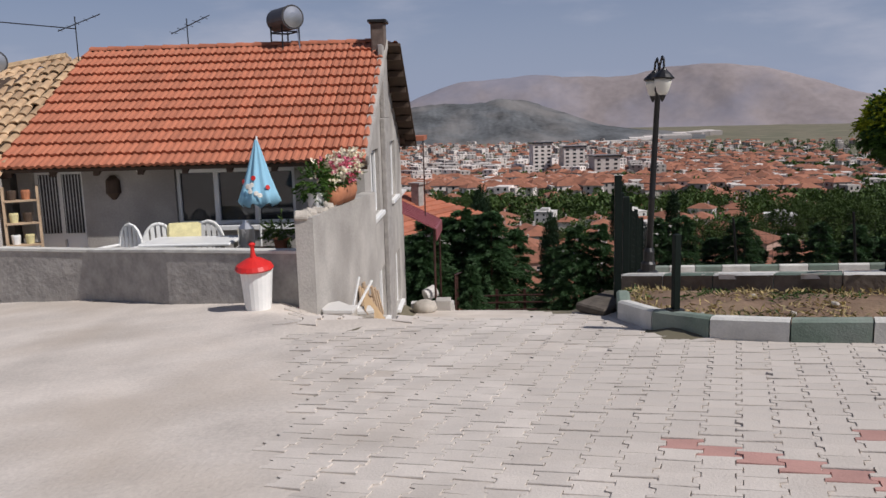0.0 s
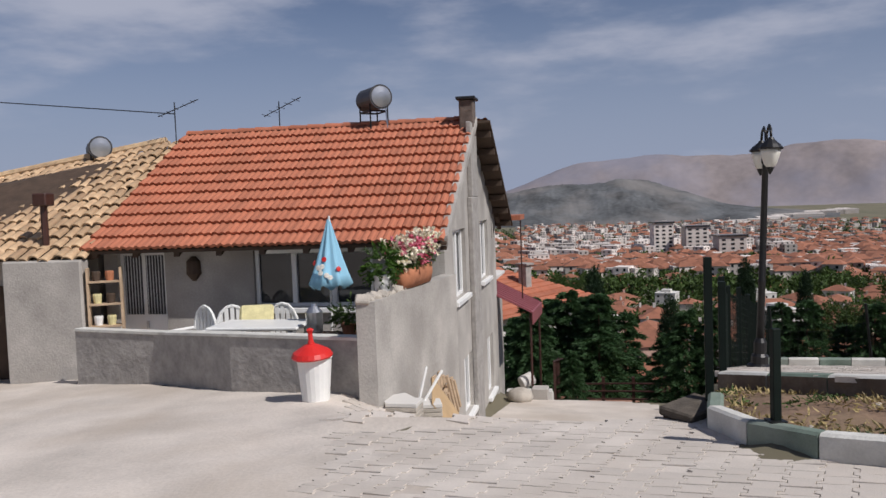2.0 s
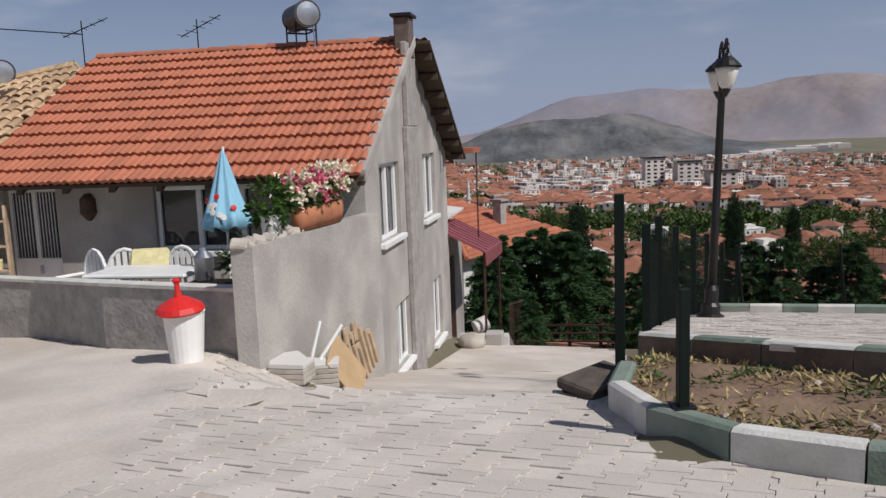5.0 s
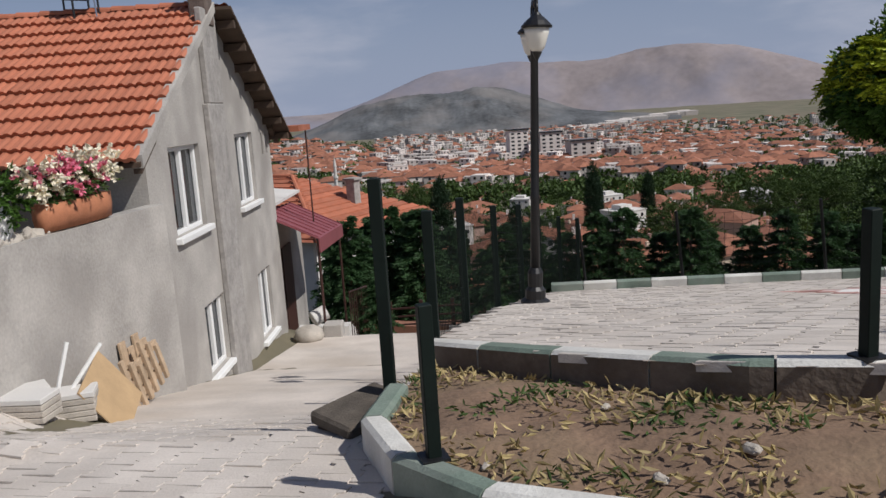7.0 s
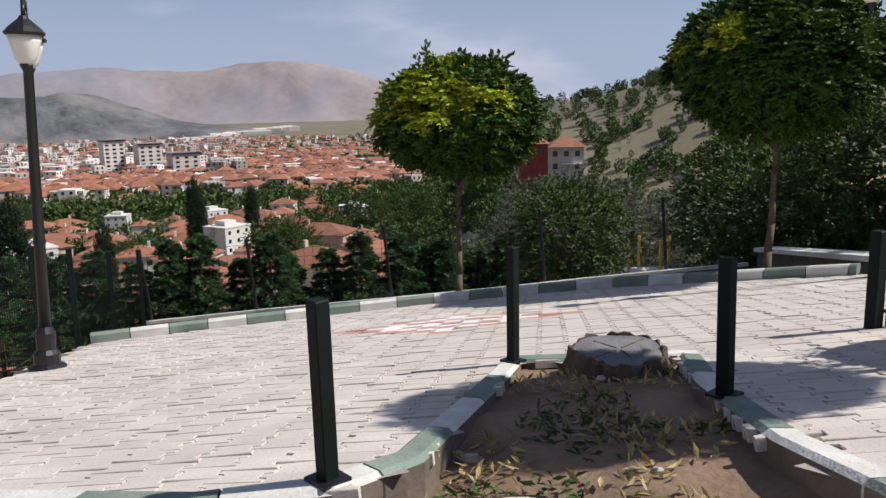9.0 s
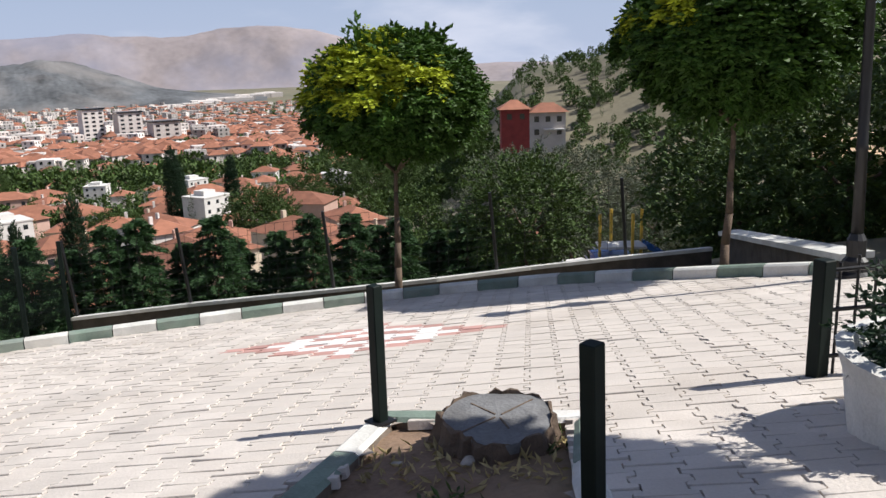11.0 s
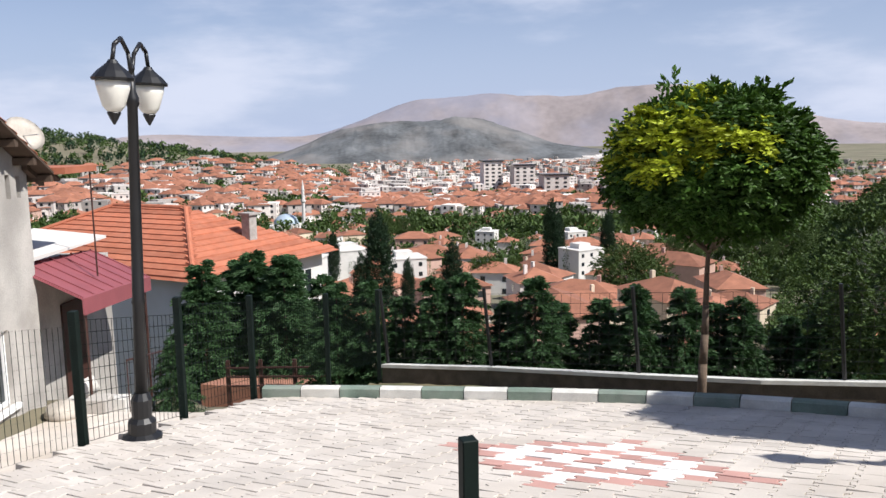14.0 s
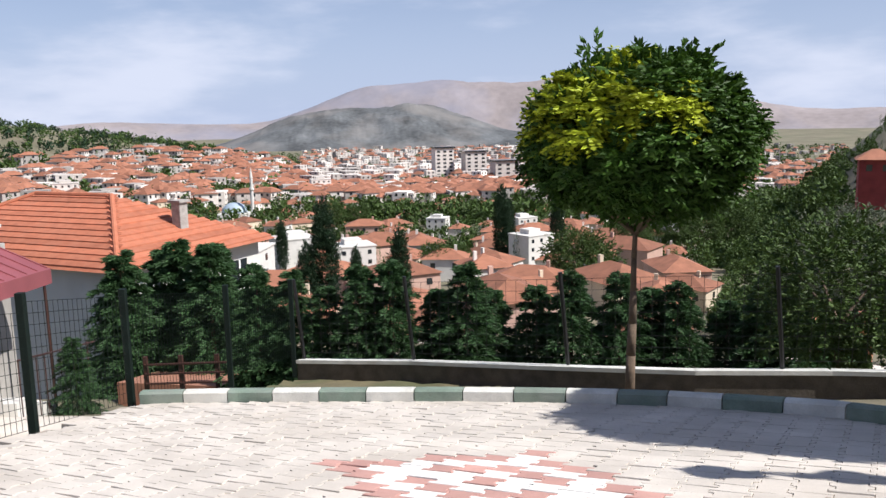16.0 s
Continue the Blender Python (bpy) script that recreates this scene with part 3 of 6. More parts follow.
GM = Matrix(((0, -1, 0, 0), (1, 0, 0, 0), (0, 0, 1, 0), (0, 0, 0, 1)))
for g in GW:
    window(*g, house, GM)
# Dark panels set in the slot windows stand for the unlit room.
for a, b, z0, z1 in SLOTS:
    part("vent", B(-0.2, -0.15, a, b, z0, z1), CURTAIN_AND_SHADE, house, "dark panel for the unlit room behind a slot window")
window(*FW[1], house, Matrix(), 3)
d = part("door", B(-5.8, -4.9, 0.1, 0.15, -1.1, 0.88, 0.01), PVC, house, "white door with curtained glass panes")
for a, b in ((-5.72, -5.39), (-5.31, -4.98)):
    p = part("pane", B(a, b, 0.085, 0.098, -0.25, 0.78), CURTAIN_AND_SHADE, d)
    for k in range(6):
        x = a + (b - a) * (k + 0.5) / 6
        part("bar", Tb((x, 0.07, -0.25), (x, 0.07, 0.78), 0.008, seg=6), STEEL, p)
part("handle", B(-5.33, -5.3, 0.04, 0.1, -0.5, -0.36, 0.005), STEEL, d)

# roof: boards, rafters and interlocking tiles in rows
SLOPE = math.atan2(RIDGE_Z - EAVE, RIDGE_V)
for side in (0, 1):
    run = RIDGE_V + 0.45 if side == 0 else HD - RIDGE_V + 0.45
    rise = (RIDGE_Z - EAVE) / RIDGE_V if side == 0 else (RIDGE_Z - EAVE) / (HD - RIDGE_V)
    sgn = -1 if side == 0 else 1
    edge = 0.12 if side == 0 else 0.4
    poly = [(-HW - 0.1, RIDGE_V), (edge, RIDGE_V), (edge, RIDGE_V + sgn * run), (-HW - 0.1, RIDGE_V + sgn * run)]
    zf = lambda x, y, r=rise: RIDGE_Z - r * abs(y - RIDGE_V)
    rf = part("roof", prism(poly, lambda x, y: zf(x, y) - 0.05, zf), DARK_WOOD, house, "boarded roof slope under red tiles")
    for k in range(9):
        bm = bmesh.new()
        u = -HW + 0.1 + k * (HW / 8.05)
        y1 = RIDGE_V + sgn * run
        y0 = RIDGE_V + sgn * (run - 0.62)
        prism([(u - 0.05, y0), (u + 0.05, y0), (u + 0.05, y1 - sgn * 0.04), (u - 0.05, y1 - sgn * 0.04)], lambda x, y: zf(x, y) - 0.15, lambda x, y: zf(x, y) - 0.052, bm)
        part("rafter", bm, DARK_WOOD, rf)
for k in range(7):
    v = RIDGE_V + 0.25 + k * 0.58
    z = RIDGE_Z - (RIDGE_Z - EAVE) / (HD - RIDGE_V) * (v - RIDGE_V) - 0.06
    part("purlin", B(-0.2, 0.37, v - 0.05, v + 0.05, z - 0.13, z, 0.005), DARK_WOOD, house, "dark purlin end under the roof edge")
ROWS, COLS = 12, 25
tw = (HW + 0.2) / COLS
tl = (RIDGE_V + 0.45) / math.cos(SLOPE) / ROWS


def tile_mesh(name, w, l, material, h=0.035, over=0.05):
    prof = [(-0.5, 0.0), (-0.36, h), (-0.2, h), (-0.08, 0.008), (0.08, 0.006), (0.2, h * 0.75), (0.34, h * 0.75), (0.5, 0.0)]
    verts, faces = [], []
    for y, dz in ((0.0, 0.022), (-l - over, 0.082)):
        verts += [(p * w, y, q + dz) for p, q in prof]
    verts += [(p * w, -l - over + 0.01, q + 0.025) for p, q in prof]
    n = len(prof)
    for a in (0, n):
        faces += [(a + i, a + n + i, a + n + i + 1, a + i + 1) for i in range(n - 1)]
    return raw(name, verts, faces, material)


tm = tile_mesh("tile", tw, tl, TILE)
rng = random.Random(3)
for r in range(ROWS):
    for c in range(COLS):
        ob = new("tile", tm)
        ob.parent = house
        s = r * tl
        ob.matrix_local = Matrix.Translation((-HW - 0.1 + (c + 0.5) * tw, RIDGE_V - s * math.cos(SLOPE), RIDGE_Z - s * math.sin(SLOPE) + 0.005)) @ \
            Euler((SLOPE + rng.uniform(-0.006, 0.006), 0, rng.uniform(-0.008, 0.008))).to_matrix().to_4x4()
verts, faces = [], []
back = math.atan2(RIDGE_Z - EAVE, HD - RIDGE_V)
for r in range(12):
    for c in range(COLS + 1):
        a = len(verts)
        s = r * tl
        m = Matrix.Translation((-HW - 0.1 + (c + 0.5) * tw, RIDGE_V + s * math.cos(back), RIDGE_Z - s * math.sin(back) + 0.005)) @ Matrix.Rotation(math.pi, 4, "Z") @ Matrix.Rotation(back, 4, "X")
        verts += [tuple(m @ v.co) for v in tm.vertices]
        faces += [tuple(a + i for i in p.vertices) for p in tm.polygons]
tagged(part("back_tiles", raw("back_tiles", verts, faces, TILE), None, house), kind="stuff")
for k in range(16):
    u = -HW - 0.05 + k * 0.385
    bm = bmesh.new()
    prof = [(0.1 * math.cos(math.pi * i / 6), 0.075 * math.sin(math.pi * i / 6)) for i in range(7)]
    va = [bm.verts.new((u, RIDGE_V + p * 1.15, RIDGE_Z + 0.03 + q * 1.15)) for p, q in prof]
    vb = [bm.verts.new((u + 0.42, RIDGE_V + p, RIDGE_Z + 0.02 + q)) for p, q in prof]
    for i in range(6):
        bm.faces.new((va[i], va[i + 1], vb[i + 1], vb[i]))
    part("ridge_tile", bm, TILE, house)
bm = bmesh.new()
prism([(0.0, -0.42), (0.14, -0.42), (0.14, RIDGE_V), (0.0, RIDGE_V)], lambda x, y: RIDGE_Z - (RIDGE_Z - EAVE) / RIDGE_V * abs(y - RIDGE_V) - 0.08,
      lambda x, y: RIDGE_Z - (RIDGE_Z - EAVE) / RIDGE_V * abs(y - RIDGE_V) + 0.075, bm)
part("verge_mortar", bm, CEMENT, house, "mortared roof edge")

# ---- terrace: parapet and end wall ----
PAR = [(-8.45, 11.95), (-6.67, 11.55), (-5.0, 10.63), (-2.9, 10.05)]
par = tagged(thing("wall_parapet", Matrix(), "low rough-rendered terrace parapet with a white painted top", "wall"), kind="structure")
TOPZ = {0: (-0.28, -0.26), 1: (-0.26, -0.12), 2: (-0.12, -0.06)}
for k, ((x0, y0), (x1, y1)) in enumerate(zip(PAR, PAR[1:])):
    t = Vector((x1 - x0, y1 - y0)).normalized()
    n = Vector((-t.y, t.x)) * 0.16
    za, zb = TOPZ[k]
    f = lambda x, y: za + (zb - za) * ((x - x0) / (x1 - x0))
    quad = [(x0, y0), (x1, y1), (x1 + n.x, y1 + n.y), (x0 + n.x, y0 + n.y)]
    part("panel", prism(quad, -1.9, lambda x, y: f(x, y) - 0.04), CEMENT_ROUGH if k != 1 else CEMENT_ROUGH, par)
    o = n * 0.12
    quad = [(x0 - o.x, y0 - o.y), (x1 - o.x, y1 - o.y), (x1 + n.x + o.x, y1 + n.y + o.y), (x0 + n.x + o.x, y0 + n.y + o.y)]
    part("coping", prism(quad, lambda x, y: f(x, y) - 0.038, f), KERB_WHITE, par, "white painted coping")
endw = tagged(thing("wall_terrace_end", Matrix(), "smooth cement terrace wall beside the lane with crumbling top", "wall"), kind="structure")
bm = bmesh.new()
bm2 = prism([(-2.93, 9.93), (-2.7, 9.95), (-2.58, 13.62), (-2.8, 13.62)], -3.0, lambda x, y: 0.36 + 0.02 * math.sin(y * 9))
part("panel", bm2, CEMENT, endw)
rng = random.Random(8)
for k in range(16):
    y = 9.98 + k * 0.1 + rng.uniform(-0.02, 0.02)
    r = rng.uniform(0.05, 0.09)
    m = Matrix.Translation((-2.82 + rng.uniform(-0.04, 0.04) + (y - 10) * 0.03, y, 0.38 + r * 0.3)) @ Euler((rng.random(), rng.random(), rng.random())).to_matrix().to_4x4()
    part("rubble", box(bmesh.new(), -r, r, -r * 0.8, r * 0.8, -r * 0.4, r * 0.4, r * 0.2, m), STONE, endw)
tagged(new("terrace_floor", mesh_of("terrace_floor", prism([(-8.6, 12.15), (-6.6, 11.75), (-4.95, 10.85), (-2.95, 10.3), (-2.8, 13.6), (-8.9, 13.2)], -1.4, -1.12), CONCRETE)),
       "grey concrete terrace floor in front of the house", "floor", kind="structure")

# ---- block paving (last of the setting's pieces) ----
pave(PLAZA, plaza_z, (0.006, -0.194), (5.72, 12.16), -30.0, plaza_bed, diamond, lambda x, y: 8.9 < y < 11.0 and 4.2 < x < 8.5, "paving_blocks")
pave(ROAD, lambda x, y: road_top(x, y) + 0.013, (0.063, -0.048), (1.0, 5.0), -14.0, road_sheet, road_colour,
     lambda x, y: 4.2 < y < 6.6 and 0 < x < 3.6, "paving_blocks", paved, 0.12)


# ---- plants ----
def leaf_quads(centres, dirs, length, width, rng, curl=0.25):
    """Two-triangle leaves, each bent along its middle, at the given places and directions."""
    n = len(centres)
    d = dirs / np.linalg.norm(dirs, axis=1, keepdims=True)
    side = np.cross(d, rng.normal(size=(n, 3)))
    side /= np.linalg.norm(side, axis=1, keepdims=True) + 1e-9
    L = length * rng.uniform(0.6, 1.3, (n, 1))
    W = width * rng.uniform(0.7, 1.2, (n, 1))
    up = np.cross(side, d)
    v = np.stack([centres, centres + d * L * 0.5 + side * W * 0.5 + up * W * curl, centres + d * L, centres + d * L * 0.5 - side * W * 0.5 + up * W * curl], 1).reshape(-1, 3)
    f = np.arange(4 * n).reshape(-1, 4)
    return v, f


def crown_mesh(name, radii, n, length, width, material, seed, lump=0.2, fill=0.5, droop=0.2, lobes=0):
    """A crown of small leaves grouped on twigs, with an uneven outline and gaps."""
    rng = np.random.default_rng(seed)
    twigs = n // 14
    u = rng.normal(size=(twigs, 3))
    u /= np.linalg.norm(u, axis=1, keepdims=True)
    off = rng.uniform(0, 50, 3)
    k = np.array([1 + lump * noise.fractal(Vector(p * 2.1 + off), 1, 2, 3) for p in u])
    r = (fill + (1 - fill) * rng.uniform(0, 1, twigs) ** 0.45) * k
    base = u * r[:, None] * np.array(radii)
    tw = u + rng.normal(scale=0.5, size=u.shape) + np.array([0, 0, -droop])
    tw /= np.linalg.norm(tw, axis=1, keepdims=True)
    tl = length * rng.uniform(1.5, 3.5, (twigs, 1))
    cs, ds = [], []
    for j in range(14):
        s = (j + 1) / 14
        sd = np.cross(tw, np.array([0, 0, 1.0])) * (1 if j % 2 else -1)
        cs.append(base + tw * tl * s)
        ds.append(sd + tw * 0.7 + rng.normal(scale=0.35, size=u.shape))
    v, f = leaf_quads(np.concatenate(cs), np.concatenate(ds), length, width, rng)
    return raw(name, v.tolist(), f.tolist(), material)


def conifer_mesh(name, h, r, n, material, seed):
    """Tiers of drooping branches that carry flat sprays of needles."""
    rng = np.random.default_rng(seed)
    cs, ds = [], []
    tiers = 15
    for a in range(tiers):
        t = a / tiers
        reach = r * (1 - t) ** 0.75 + 0.05
        count = 11 if t < 0.7 else 7
        for b in range(count):
            ang = 2 * math.pi * (b + rng.uniform(-0.3, 0.3)) / count + a * 0.9
            ln = reach * rng.uniform(0.6, 1.2)
            z = h * (0.06 + 0.94 * (t + rng.uniform(-0.03, 0.03)))
            dx, dy = math.cos(ang), math.sin(ang)
            m = max(10, int(n / tiers / count))
            s = rng.uniform(0.08, 1, m) ** 0.8
            side = rng.uniform(-1, 1, m) * 0.34 * ln * (1.05 - s)
            lift = rng.uniform(0.1, 0.3)
            p = np.stack([dx * ln * s - dy * side, dy * ln * s + dx * side, z + lift * ln * s - 0.42 * ln * s * s - 0.25 * np.abs(side)], 1) + rng.normal(scale=0.018, size=(m, 3))
            cs.append(p)
            sg = np.sign(side)
            ds.append(np.stack([dx - dy * sg * 0.8 + rng.normal(scale=0.35, size=m), dy + dx * sg * 0.8 + rng.normal(scale=0.35, size=m), rng.normal(loc=-0.15, scale=0.3, size=m)], 1))
    v, f = leaf_quads(np.concatenate(cs), np.concatenate(ds), 0.12, 0.03, rng)
    return raw(name, v.tolist(), f.tolist(), material)


def trunk_mesh(h, r, lean=0.05, limbs=0, seed=0, spread=0.8):
    rng = random.Random(seed)
    bm = bmesh.new()
    p = Vector((0, 0, -0.15))
    for k in range(5):
        q = Vector((lean * (k + 1) / 5 * h * rng.uniform(0.6, 1.3), rng.uniform(-0.02, 0.02), h * (k + 1) / 5))
        tube(bm, p, q, r * (1 - 0.12 * k), r * (1 - 0.12 * (k + 1)))
        p = q
    for k in range(limbs):
        a = 2 * math.pi * k / limbs + rng.random()
        tube(bm, p - Vector((0, 0, 0.1)), p + Vector((math.cos(a) * spread, math.sin(a) * spread, spread * rng.uniform(0.5, 1.1))), r * 0.45, r * 0.12, 6)
    return bm


def tree(name, x, y, z, h, tr, crown, cz, label, seed, lean=0.02, limbs=6, spread=0.7, rz=0):
    t = thing(name, pose(x, y, z, 0, 0, rz), label, "tree")
    part("trunk", trunk_mesh(h, tr, lean, limbs, seed, spread), BARK, t, smooth=True)
    c = part("crown", crown, None, t)
    c.location = (lean * h, 0, cz)
    return t


def frond_crown(name, radii, clumps, fronds, material, seed, lump, pick, size):
    """A clipped crown built of clumps of feathery compound leaves that point outward and droop at the tips."""
    rng = np.random.default_rng(seed)
    u = rng.normal(size=(clumps, 3))
    u /= np.linalg.norm(u, axis=1, keepdims=True)
    u = u[u[:, 2] > -0.93]
    u = u[np.array([pick(p) for p in u])]
    off = Vector(rng.uniform(0, 50, 3))
    k = np.array([1 + lump * noise.fractal(Vector(p * 2.4) + off, 1, 2, 3) for p in u])
    r = rng.uniform(0.74, 1.0, len(u)) * k
    base = np.repeat(u * r[:, None] * np.array(radii), fronds, 0)
    out = np.repeat(u, fronds, 0)
    tw = out * 0.9 + rng.normal(scale=0.62, size=out.shape) + np.array([0, 0, 0.18])
    tw /= np.linalg.norm(tw, axis=1, keepdims=True)
    ln = size * rng.uniform(0.6, 1.25, (len(tw), 1))
    side = np.cross(tw, np.array([0, 0, 1.0]))
    side /= np.linalg.norm(side, axis=1, keepdims=True) + 1e-9
    cs, ds = [], []
    for j in range(7):
        s = 0.2 + 0.8 * j / 6
        for sg in (-1, 1):
            cs.append(base + tw * ln * s - np.array([0, 0, 1.0]) * ln * 0.35 * s * s)
            ds.append(side * sg + tw * 0.55 + rng.normal(scale=0.14, size=tw.shape) - np.array([0, 0, 0.25]))
    v, f = leaf_quads(np.concatenate(cs), np.concatenate(ds), size * 0.36, size * 0.17, rng)
    return raw(name, v.tolist(), f.tolist(), material)


def ball_tree(x, y, z, trunk_h, rad, cz, seed, label, lime=0.1):
    """lime: how much of the top carries fresh yellow-green growth."""
    ell = (rad * 0.9, rad * 0.9, rad * 0.62)
    fresh = lambda p: p[2] > -0.1 and noise.noise(Vector(p) * 2.4 + Vector((seed, 0, 0))) * 1.1 - 0.9 * p[0] - 0.1 * p[1] + 0.25 * p[2] > 0.7 - lime
    t = tree("acacia_tree", x, y, z, trunk_h, 0.06, frond_crown("crown", ell, 620, 15, LEAF_ACACIA, seed, 0.16, lambda p: not fresh(p), 0.22), cz, label, seed, limbs=9, spread=0.75)
    inner = part("inner_leaves", crown_mesh("inner_leaves", (rad * 0.8, rad * 0.8, rad * 0.6), 16000, 0.11, 0.06, LEAF_ACACIA, seed + 3, 0.1, 0.5, 0.2), None, t)
    top = part("new_growth", frond_crown("new_growth", ell, 560, 13, LEAF_LIME, seed, 0.2, fresh, 0.23), None, t, "lime green young leaves")
    for o in (inner, top):
        o.location = (0.02 * trunk_h, 0, cz)
    return t


ball_tree(7.61, 16.23, -1.6, 1.85, 1.22, 2.85, 11, "round-clipped acacia with lime green tips behind the kerb", 0.42)
ball_tree(10.5, 12.75, -0.95, 1.9, 1.28, 2.85, 23, "round-clipped dark acacia beside the square", -0.4)

ball_tree(7.65, 6.55, 0.2, 2.7, 0.64, 3.5, 29, "round-clipped acacia shading the path", -0.4)
con = [conifer_mesh("crown", 3.1, 1.1, 21000, LEAF_PINE, s) for s in (1, 2, 3)]


def conifer(x, y, z, s, k, rz):
    t = thing("young_cedar", pose(x, y, z, 0, 0, rz) @ Matrix.Scale(s, 4), "young dark green cedar with drooping branches on the slope", "tree", "row of young cedars")
    part("trunk", Tb((0, 0, -0.4), (0, 0, 2.9), 0.06, 0.012), BARK, t)
    part("crown", con[k % 3], None, t)


rng = random.Random(21)
for k in range(17):
    x = 1.6 + k * 0.74 + rng.uniform(-0.2, 0.2)
    y = 25.0 - 0.16 * x + rng.uniform(-0.5, 0.5)
    conifer(x, y, land(x, y) + 0.1, rng.uniform(0.88, 1.06), k, rng.uniform(0, 360))
for x, y, s in ((-3.9, 31.0, 1.55), (-2.6, 32.2, 1.75), (-1.4, 31.4, 1.65), (-2.0, 34.2, 1.8), (-0.5, 33.0, 1.5), (-4.8, 33.4, 1.5), (-3.3, 33.0, 1.7), (-1.6, 22.6, 0.55), (0.9, 27.5, 0.95)):
    conifer(x, y, land(x, y) - 0.1, s, rng.randrange(3), rng.uniform(0, 360))

broad = [crown_mesh("crown", (1.6, 1.6, 1.35), 16000, 0.11, 0.06, LEAF_BROAD, s, 0.4, 0.35) for s in (31, 32)]
olive = crown_mesh("crown", (2.4, 2.4, 2.0), 26000, 0.12, 0.035, LEAF_OLIVE, 41, 0.35, 0.4)
cyp = crown_mesh("crown", (0.62, 0.62, 3.3), 24000, 0.12, 0.045, LEAF_CYPRESS, 51, 0.12, 0.25, -0.8)


def shade_tree(name, x, y, s, mesh, cz, label, dz=0.0, top=None):
    z = land(x, y) + dz
    t = thing(name, pose(x, y, z, 0, 0, (x * 77) % 360) @ Matrix.Scale(s, 4), label, "tree")
    part("trunk", trunk_mesh(cz * 0.75, 0.09, 0.03, 4, int(x * 10) & 255, 0.9), BARK, t)
    c = part("crown", mesh, None, t)
    c.location.z = cz


for x, y, s, k in ((11.7, 19.6, 0.8, 0),
                   (18.6, 17.8, 1.35, 0), (21.0, 14.6, 1.5, 1), (17.2, 13.6, 1.35, 0), (19.6, 20.5, 1.6, 1), (24.5, 18.5, 1.8, 0), (22.5, 25, 1.7, 1), (16.0, 10.4, 1.3, 1), (20.0, 8.0, 1.6, 0)):
    shade_tree("broadleaf_tree", x, y, s, broad[k], 2.1, "dense dark green broadleaf tree below the square")
for x, y, s in ((26, 40, 1.35), (21.5, 37.5, 1.2), (30.5, 39, 1.3)):
    shade_tree("olive_tree", x, y, s, olive, 3.0, "grey-green olive tree beside the playground")
for x, y, s, dz in ((37, 62, 1.5, 1), (-4.5, 78, 1.75, 0), (-5.9, 77, 1.2, 0), (2.2, 76, 1.35, 0), (18, 160, 2.3, 0), (30, 170, 2, 0), (-4, 100, 1.1, 0), (22, 190, 2, 0), (-24, 160, 1.5, 0)):
    shade_tree("cypress_tree", x, y, s, cyp, 3.4, "tall narrow dark cypress", dz)

for x, y, s in ((5.3, 140, 2.1), (9, 143, 1.9), (-32, 300, 3.6), (-24, 306, 3.2), (24, 114, 3.1), (27, 117, 2.6), (60, 190, 4.0), (70, 200, 3.6), (78, 205, 4.2), (48, 180, 3.0)):
    shade_tree("broadleaf_tree", x, y, s * 0.85, broad[int(x) % 2], 2.1, "large dark tree standing between the town houses")

# ---- the town in the valley ----
rng = random.Random(77)


def house_kind(w, d, h, flat, seed, wall):
    t = thing("town_house", pose(0, 0, -500), "", "house", "houses of the town")
    k = random.Random(seed)
    part("wall", B(-w / 2, w / 2, -d / 2, d / 2, -5, h), wall, t)
    bm = bmesh.new()
    o = 0.5
    if flat:
        box(bm, -w / 2 - 0.2, w / 2 + 0.2, -d / 2 - 0.2, d / 2 + 0.2, h, h + 0.35)
        box(bm, -w / 4, w / 5, -d / 5, d / 4, h + 0.35, h + 1.9)
        part("roof", bm, wall, t)
    else:
        rh = 0.32 * min(w, d) / 2 + 0.6
        q = max(0, (w - d) / 2)
        lo = [bm.verts.new(c) for c in ((-w / 2 - o, -d / 2 - o, h - 0.05), (w / 2 + o, -d / 2 - o, h - 0.05), (w / 2 + o, d / 2 + o, h - 0.05), (-w / 2 - o, d / 2 + o, h - 0.05))]
        hi = [bm.verts.new((-q - 0.01, 0, h + rh)), bm.verts.new((q + 0.01, 0, h + rh))]
        for f in ((lo[0], lo[1], hi[1], hi[0]), (lo[2], lo[3], hi[0], hi[1]), (lo[1], lo[2], hi[1]), (lo[3], lo[0], hi[0]), (lo[3], lo[2], lo[1], lo[0])):
            bm.faces.new(f)
        part("roof", bm, TILE_FAR, t)
        part("chimney", B(w / 5, w / 5 + 0.6, 0.4, 1.0, h, h + rh + 0.7), wall, t)
    storeys = max(1, int(h / 2.8))
    for s in range(storeys):
        for c in range(max(2, int(w / 3.4))):
            x = -w / 2 + (c + 0.5) * w / max(2, int(w / 3.4))
            z = h - 2.1 - s * 2.8
            part("window", B(x - 0.55, x + 0.55, -d / 2 - 0.05, -d / 2 + 0.1, z, z + 1.2), DARK_GLASS, t)
        part("window", B(w / 2 - 0.1, w / 2 + 0.05, -0.6, 0.6, h - 2.1 - s * 2.8, h - 0.9 - s * 2.8), DARK_GLASS, t)
    return t


WALL_CREAM = mat("cream_wall", (0.6, 0.5, 0.38), 0.9, 0.15, 0.5, each=0.15)
WALL_PINK = mat("pink_wall", (0.5, 0.33, 0.27), 0.9, 0.15, 0.5, each=0.15)
